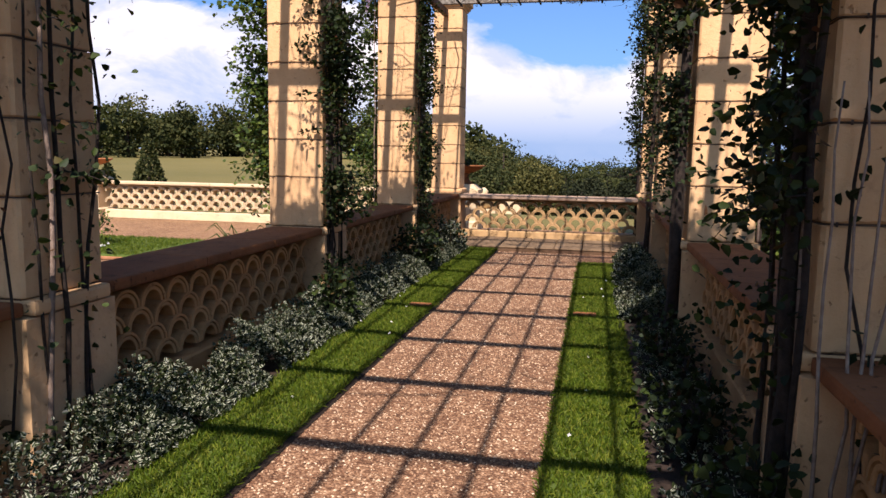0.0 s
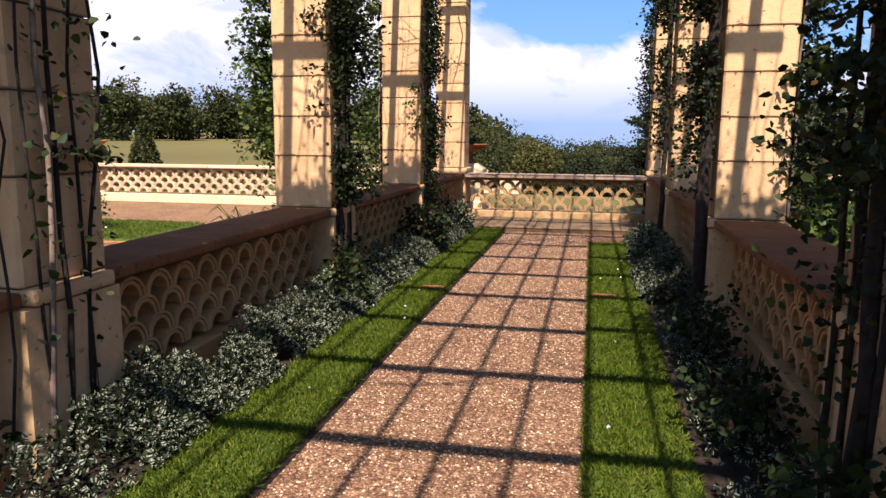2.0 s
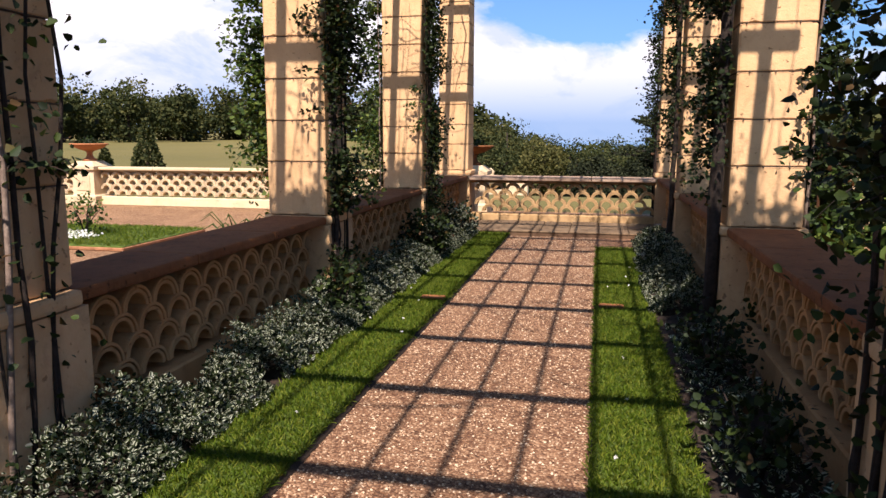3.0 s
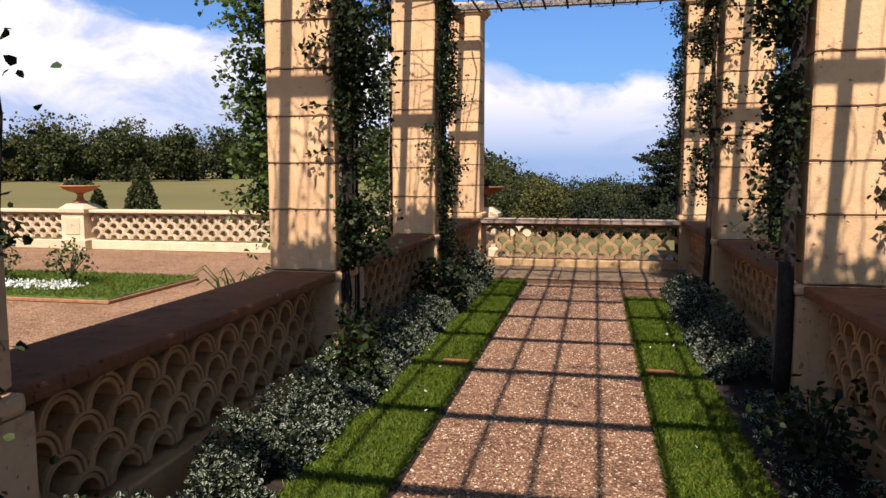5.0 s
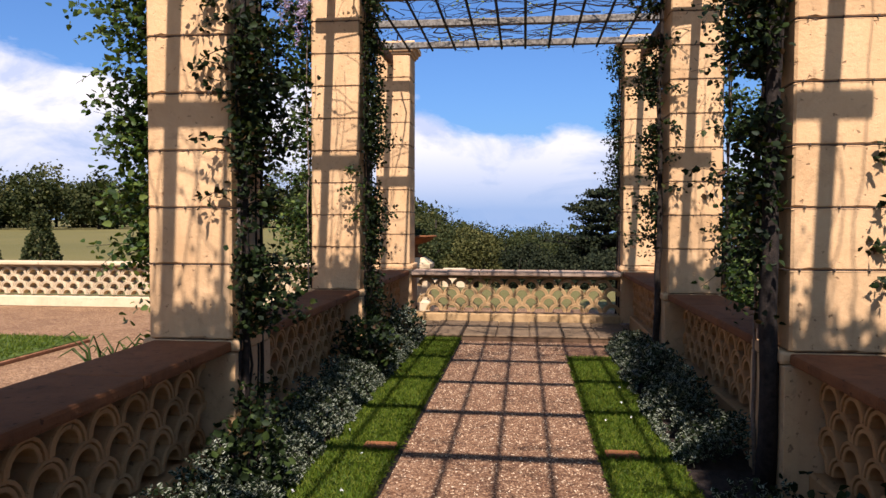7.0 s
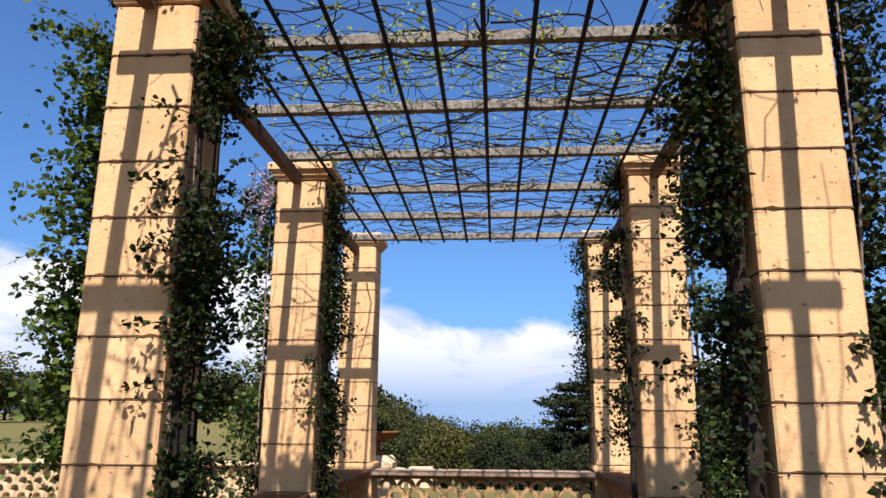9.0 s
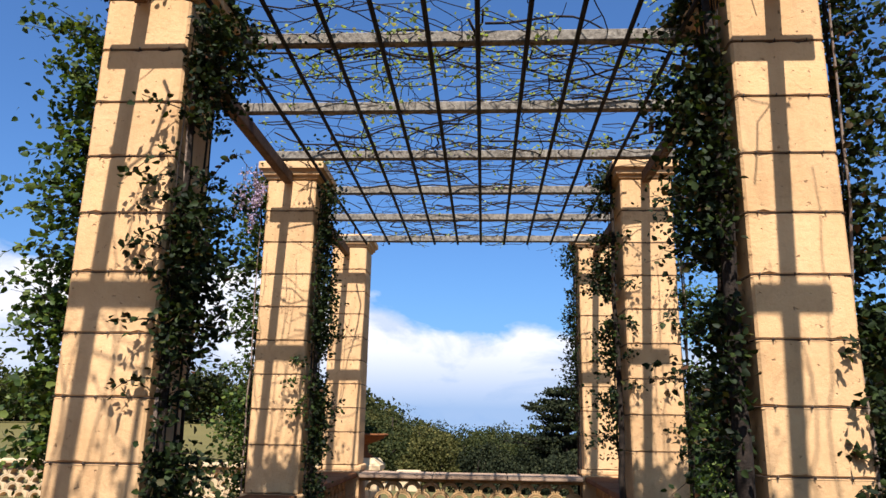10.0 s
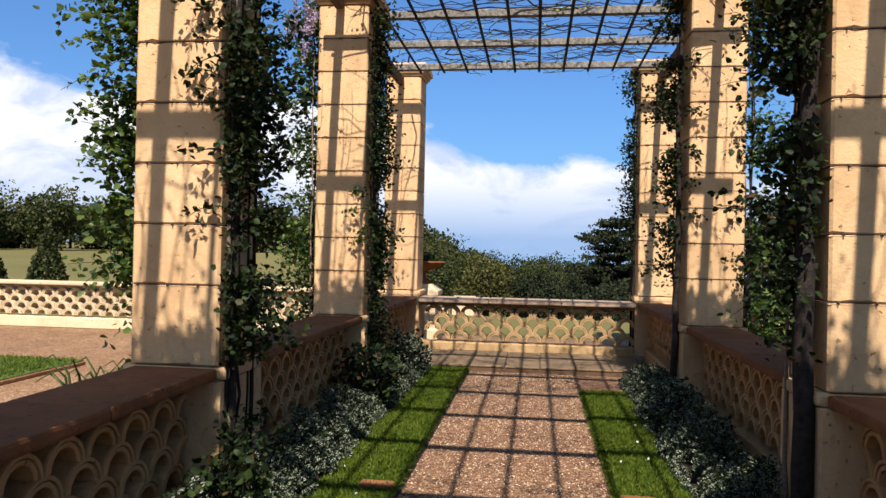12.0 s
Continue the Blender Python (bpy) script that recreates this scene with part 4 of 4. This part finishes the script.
def build_parterre():
    t = tagged(part("lawn", block(-24, -5.5, 2.58, 4.62, 0.0, 0.07, 0.012), TURF), "raised rectangular lawn panel on the gravel terrace", "lawn", kind="structure")
    part("earth_edge", block(-24, -5.485, 2.565, 4.635, 0.001, 0.05, 0.01), RED_EARTH, t)
    grass("grass", -12, -5.5, 2.58, 4.62, 0.068, 22000, 0.05, "short green grass on the terrace lawn panel")
    n = 420
    pts = np.stack([RNG.uniform(-7.6, -6.35, n), RNG.uniform(2.95, 3.3, n), RNG.uniform(0.08, 0.16, n)], 1)
    tagged(part("white_flowers", leaves("white_flowers", pts, RNG.uniform(0.022, 0.042, n), WHITE_PETAL, RNG, 0.8, 1.1), None), "low white bedding flowers edging the lawn", "flowers", kind="stuff")
    for x, y, h in ((-6.75, 3.45, 0.62), (-8.0, 3.5, 0.6), (-9.6, 3.5, 0.65)):
        shrub(x, y, 0.06, 0.32, h, 260, 0.055, FRESH, "thin young rose bush with sparse leaves on the lawn", "rose_bush", 10, 0.3)
    for x, y, h in ((-2.72, 0.5, 0.82), (-2.78, 0.82, 0.74), (-2.74, 1.15, 0.68)):
        s = thing("grass_tuft", "tuft of long arching green leaves in the gravel", "plant", Matrix.Translation((x, y, 0)))
        paths = []
        for i in range(30):
            a = RNG.uniform(0, 6.28)
            q = h * RNG.uniform(0.4, 1.0)
            paths.append([((0.02 * math.cos(a), 0.02 * math.sin(a), 0), 0.006), ((0.16 * q * math.cos(a), 0.16 * q * math.sin(a), q * 0.85), 0.008), ((0.30 * q * math.cos(a), 0.30 * q * math.sin(a), q), 0.006), ((0.42 * q * math.cos(a), 0.42 * q * math.sin(a), q * 0.93), 0.002)])
        for path in paths:
            part("blade", tubes("blade", [path], FRESH, 4), None, s)


build_parterre()

# ---------------------------------------------------------------- trees and distance


def crown_points(rng, n, rx, ry, rz, lumps, seed):
    """Points on the skins of many overlapping clumps."""
    c = rng.normal(size=(lumps, 3))
    c /= np.linalg.norm(c, axis=1)[:, None]
    c *= (rng.uniform(0.25, 0.8, lumps)[:, None]) * np.array([rx, ry, rz])
    rad = rng.uniform(0.25, 0.48, lumps) * (rx + ry + rz) / 3
    k = rng.integers(lumps, size=n)
    d = rng.normal(size=(n, 3))
    d /= np.linalg.norm(d, axis=1)[:, None]
    return c[k] + d * (rad[k] * rng.uniform(0.6, 1.05, n))[:, None]


def tree(x, y, height, radius, mat, label, seed, count=2600, leaf=0.35, category="tree", trunk_r=0.25):
    rng = np.random.default_rng(seed)
    z = ground_height(x, y) - 0.05
    t = thing("tree", label, category, Matrix.Translation((x, y, z)))
    cz = height * 0.58
    paths = [[((0, 0, 0), trunk_r), ((0.1, 0, height * 0.3), trunk_r * 0.8), ((0.1, 0.1, height * 0.75), trunk_r * 0.3)]]
    for i in range(7):
        a = rng.uniform(0, 6.28)
        paths.append([((0, 0, height * rng.uniform(0.25, 0.5)), trunk_r * 0.4), ((radius * 0.6 * math.cos(a), radius * 0.6 * math.sin(a), height * rng.uniform(0.5, 0.8)), trunk_r * 0.1)])
    part("trunk", tubes("trunk", paths[:1], BARK, 8), None, t)
    for path in paths[1:]:
        part("limb", tubes("limb", [path], BARK, 5), None, t)
    p = crown_points(rng, count, radius, radius, height * 0.42, 22, seed) + np.array([0, 0, cz])
    p[:, 2] = np.maximum(p[:, 2], 0.2)
    part("crown", leaves("crown", p, rng.uniform(0.6, 1.3, count) * leaf, mat, rng, 0.2, 1.2), None, t)
    return t


def cedar(x, y, height, radius, seed):
    rng = np.random.default_rng(seed)
    z = ground_height(x, y) - 0.05
    t = thing("cedar_tree", "tall dark cedar with flat layered branches", "tree", Matrix.Translation((x, y, z)))
    part("trunk", tubes("trunk", [[((0, 0, 0), 0.4), ((0, 0, height * 0.6), 0.25), ((0.1, 0, height * 0.97), 0.05)]], BARK, 8), None, t)
    pts, limbs = [], []
    for k in range(14):
        u = k / 13
        zz = height * (0.22 + 0.76 * u)
        r = radius * math.sqrt(1.0 - (0.93 * u) ** 2) * rng.uniform(0.82, 1.08)
        for i in range(8):
            a = 0.8 * i + rng.uniform(-0.4, 0.4)
            q = r * rng.uniform(0.5, 1.08)
            e = Vector((q * math.cos(a), q * math.sin(a), zz + rng.normal(0, 0.22)))
            limbs.append([((0, 0, zz - 0.4), 0.10), (tuple(e), 0.03)])
            for _ in range(210):
                w = rng.uniform(0.2, 1.05) ** 0.7
                side = rng.normal(0, 0.45) * (0.4 + w)
                pts.append((e.x * w - math.sin(a) * side, e.y * w + math.cos(a) * side, zz - 0.4 + (e.z - zz + 0.4) * w + rng.normal(0.06, 0.07) - 0.10 * abs(side)))
    tagged(part("limb", tubes("limb", limbs, BARK, 4), None, t), kind="stuff")
    part("foliage", leaves("foliage", pts, rng.uniform(0.10, 0.22, len(pts)), TREE_DARK, rng, 0.1, 1.0), None, t)


cedar(5.7, 46, 9.6, 4.3, 71)
tree(-2.9, 40, 5.0, 2.4, TREE_OLIVE, "rounded olive-green tree below the terrace", 72, 13000, 0.13)
tree(-0.6, 47, 5.6, 2.5, TREE_DARK, "dark evergreen tree below the terrace", 73, 11000, 0.14)
tree(2.2, 44, 5.0, 2.8, TREE_DARK, "dark evergreen tree below the terrace", 74, 11000, 0.14)
tree(4.6, 40, 4.4, 2.6, TREE_DARK, "dark evergreen tree below the terrace", 75, 11000, 0.14)
tree(-6.4, 44, 4.4, 2.6, TREE_GREEN, "mid-green broad tree below the terrace", 76, 11000, 0.15)
tree(-10.0, 52, 5.2, 3.0, TREE_GREEN, "mid-green broad tree below the terrace", 77, 10000, 0.18)
tree(-5.4, 62, 6.8, 3.2, TREE_GREEN, "mid-green broad tree below the terrace", 78, 5000, 0.28)
tree(9.8, 40, 7.5, 3.4, TREE_DARK, "dark evergreen tree below the terrace", 79, 5000, 0.25)
tree(14, 36, 8.5, 4.0, TREE_GREEN, "mid-green broad tree beyond the balustrade", 80, 5000, 0.28)
tree(19, 30, 9.0, 4.2, TREE_DARK, "dark evergreen tree beyond the balustrade", 81, 5000, 0.28)
tree(13, 20, 6.5, 3.2, TREE_GREEN, "mid-green broad tree beyond the balustrade", 82, 5000, 0.25)
for x, y, r, h, mat, k in ((3.0, 2.6, 0.45, 1.1, FRESH, 0), (3.2, 5.2, 0.6, 1.35, FRESH, 1), (5.2, 5.6, 0.8, 1.5, IVY, 2), (2.85, -2.6, 0.42, 1.35, FRESH, 3), (2.9, -1.5, 0.45, 1.5, IVY, 4), (2.85, -0.5, 0.42, 1.3, FRESH, 5)):
    shrub(x, y, ground_height(x, y) - 0.03, r, h, 2200, 0.10, mat, "leafy green shrub outside the pergola" if mat is FRESH else "dense dark green shrub outside the pergola")


def topiary(x, y, h, r, seed):
    rng = np.random.default_rng(seed)
    t = thing("topiary_cone", "clipped dark green conical yew on the field's edge", "topiary", Matrix.Translation((x, y, ground_height(x, y) - 0.02)), group="topiary cones")
    part("trunk", tubes("trunk", [[((0, 0, 0), 0.06), ((0, 0, h * 0.6), 0.03)]], BARK, 6), None, t)
    n = 3800
    u = 1 - np.sqrt(rng.uniform(0, 1, n))
    a = rng.uniform(0, 6.28, n)
    q = r * (1 - u) * rng.uniform(0.75, 1.02, n) + 0.03
    p = np.stack([q * np.cos(a), q * np.sin(a), 0.05 + h * u * 0.97], 1)
    part("foliage", leaves("foliage", p, rng.uniform(0.05, 0.10, n), TREE_GREEN, rng, 0.3), None, t)


topiary(-12.4, 13.3, 2.1, 0.62, 91)
topiary(-13.6, 13.0, 1.2, 0.39, 92)


def woodland(name, angle0, angle1, dist, n, height, mat, seed, label, count=520, leaf=1.0):
    """A far belt of trees round the terrace: uneven crowns over short trunks."""
    rng = np.random.default_rng(seed)
    pts, sizes, trunks = [], [], []
    for i in range(n):
        a = radians(angle0 + (angle1 - angle0) * (i + rng.uniform(-0.4, 0.4)) / n)
        d = dist * rng.uniform(0.92, 1.15)
        x, y = -d * math.sin(a), d * math.cos(a)
        h = height * rng.uniform(0.75, 1.25)
        r = h * rng.uniform(0.40, 0.58)
        z = ground_height(x, y)
        pts.append(crown_points(rng, count, r, r, h * 0.55, 18, seed + i) + np.array([x, y, z + h * 0.40]))
        sizes.append(rng.uniform(0.6, 1.3, count) * leaf)
        trunks.append([((x, y, z - 0.3), 0.3), ((x, y, z + h * 0.6), 0.12)])
    w = tagged(part(name, leaves(name, np.concatenate(pts), np.concatenate(sizes), mat, rng, 0.3, 1.3), None), label, "woodland", kind="stuff")
    tagged(part("trunk", tubes("trunk", trunks, BARK, 5), None, w), kind="stuff")


woodland("woodland", 14, 95, 128, 60, 9.4, TREE_GREEN, 101, "belt of mixed green trees along the field's far edge", 2600, 0.44)
woodland("woodland", 14, 95, 142, 40, 11.4, TREE_OLIVE, 103, "taller olive-green trees rising behind the woodland belt", 1300, 0.45)
woodland("woodland", 6.5, 13.5, 128, 15, 5.6, TREE_OLIVE, 106, "olive-green wooded slope beyond the terrace", 1200, 0.36)
woodland("woodland", -8, 7.5, 132, 46, 9.5, TREE_GREEN, 107, "wooded slope falling towards the sea", 1500, 0.30)
woodland("woodland", -60, 13, 190, 60, 9.5, TREE_GREEN, 102, "wooded slope falling towards the sea", 600, 0.9)
woodland("woodland", -75, -14, 60, 26, 8.0, TREE_DARK, 104, "dark belt of trees beside the garden", 900, 0.4)


def garden_ornament(x, y):
    """A low weathered stone group beyond the end balustrade: a stepped plinth, a basin and a rough finial."""
    z = ground_height(x, y) - 0.05
    top = 0.12
    o = thing("garden_ornament", "pale weathered stone ornament on a stepped plinth below the terrace", "ornament", Matrix.Translation((x, y, z)))
    part("plinth", profile_block(0.5, 0.4, [(0.15, 0), (0.15, top - z - 0.9), (0.0, top - z - 0.85), (0.0, top - z - 0.5)]), PALE, o)
    part("basin", lathe([(0.2, top - z - 0.5), (0.32, top - z - 0.38), (0.48, top - z - 0.2), (0.5, top - z - 0.14), (0.40, top - z - 0.14), (0.1, top - z - 0.2)], 16), PALE, o)
    part("finial", lathe([(0.12, top - z - 0.2), (0.2, top - z - 0.05), (0.14, top - z + 0.08), (0.17, top - z + 0.16), (0.05, top - z + 0.28)], 10), PALE, o)


garden_ornament(-3.25, 20.5)
tagged(part("garden_wall", block(-2.7, -1.9, 20.8, 21.3, ground_height(-2.3, 21) - 0.1, 0.0, 0.03), PALE), "low pale stone wall below the terrace", "wall")
woodland("woodland", 96, 284, 150, 70, 10.0, TREE_GREEN, 105, "belt of trees closing the grounds behind the pergola", 500, 0.8)
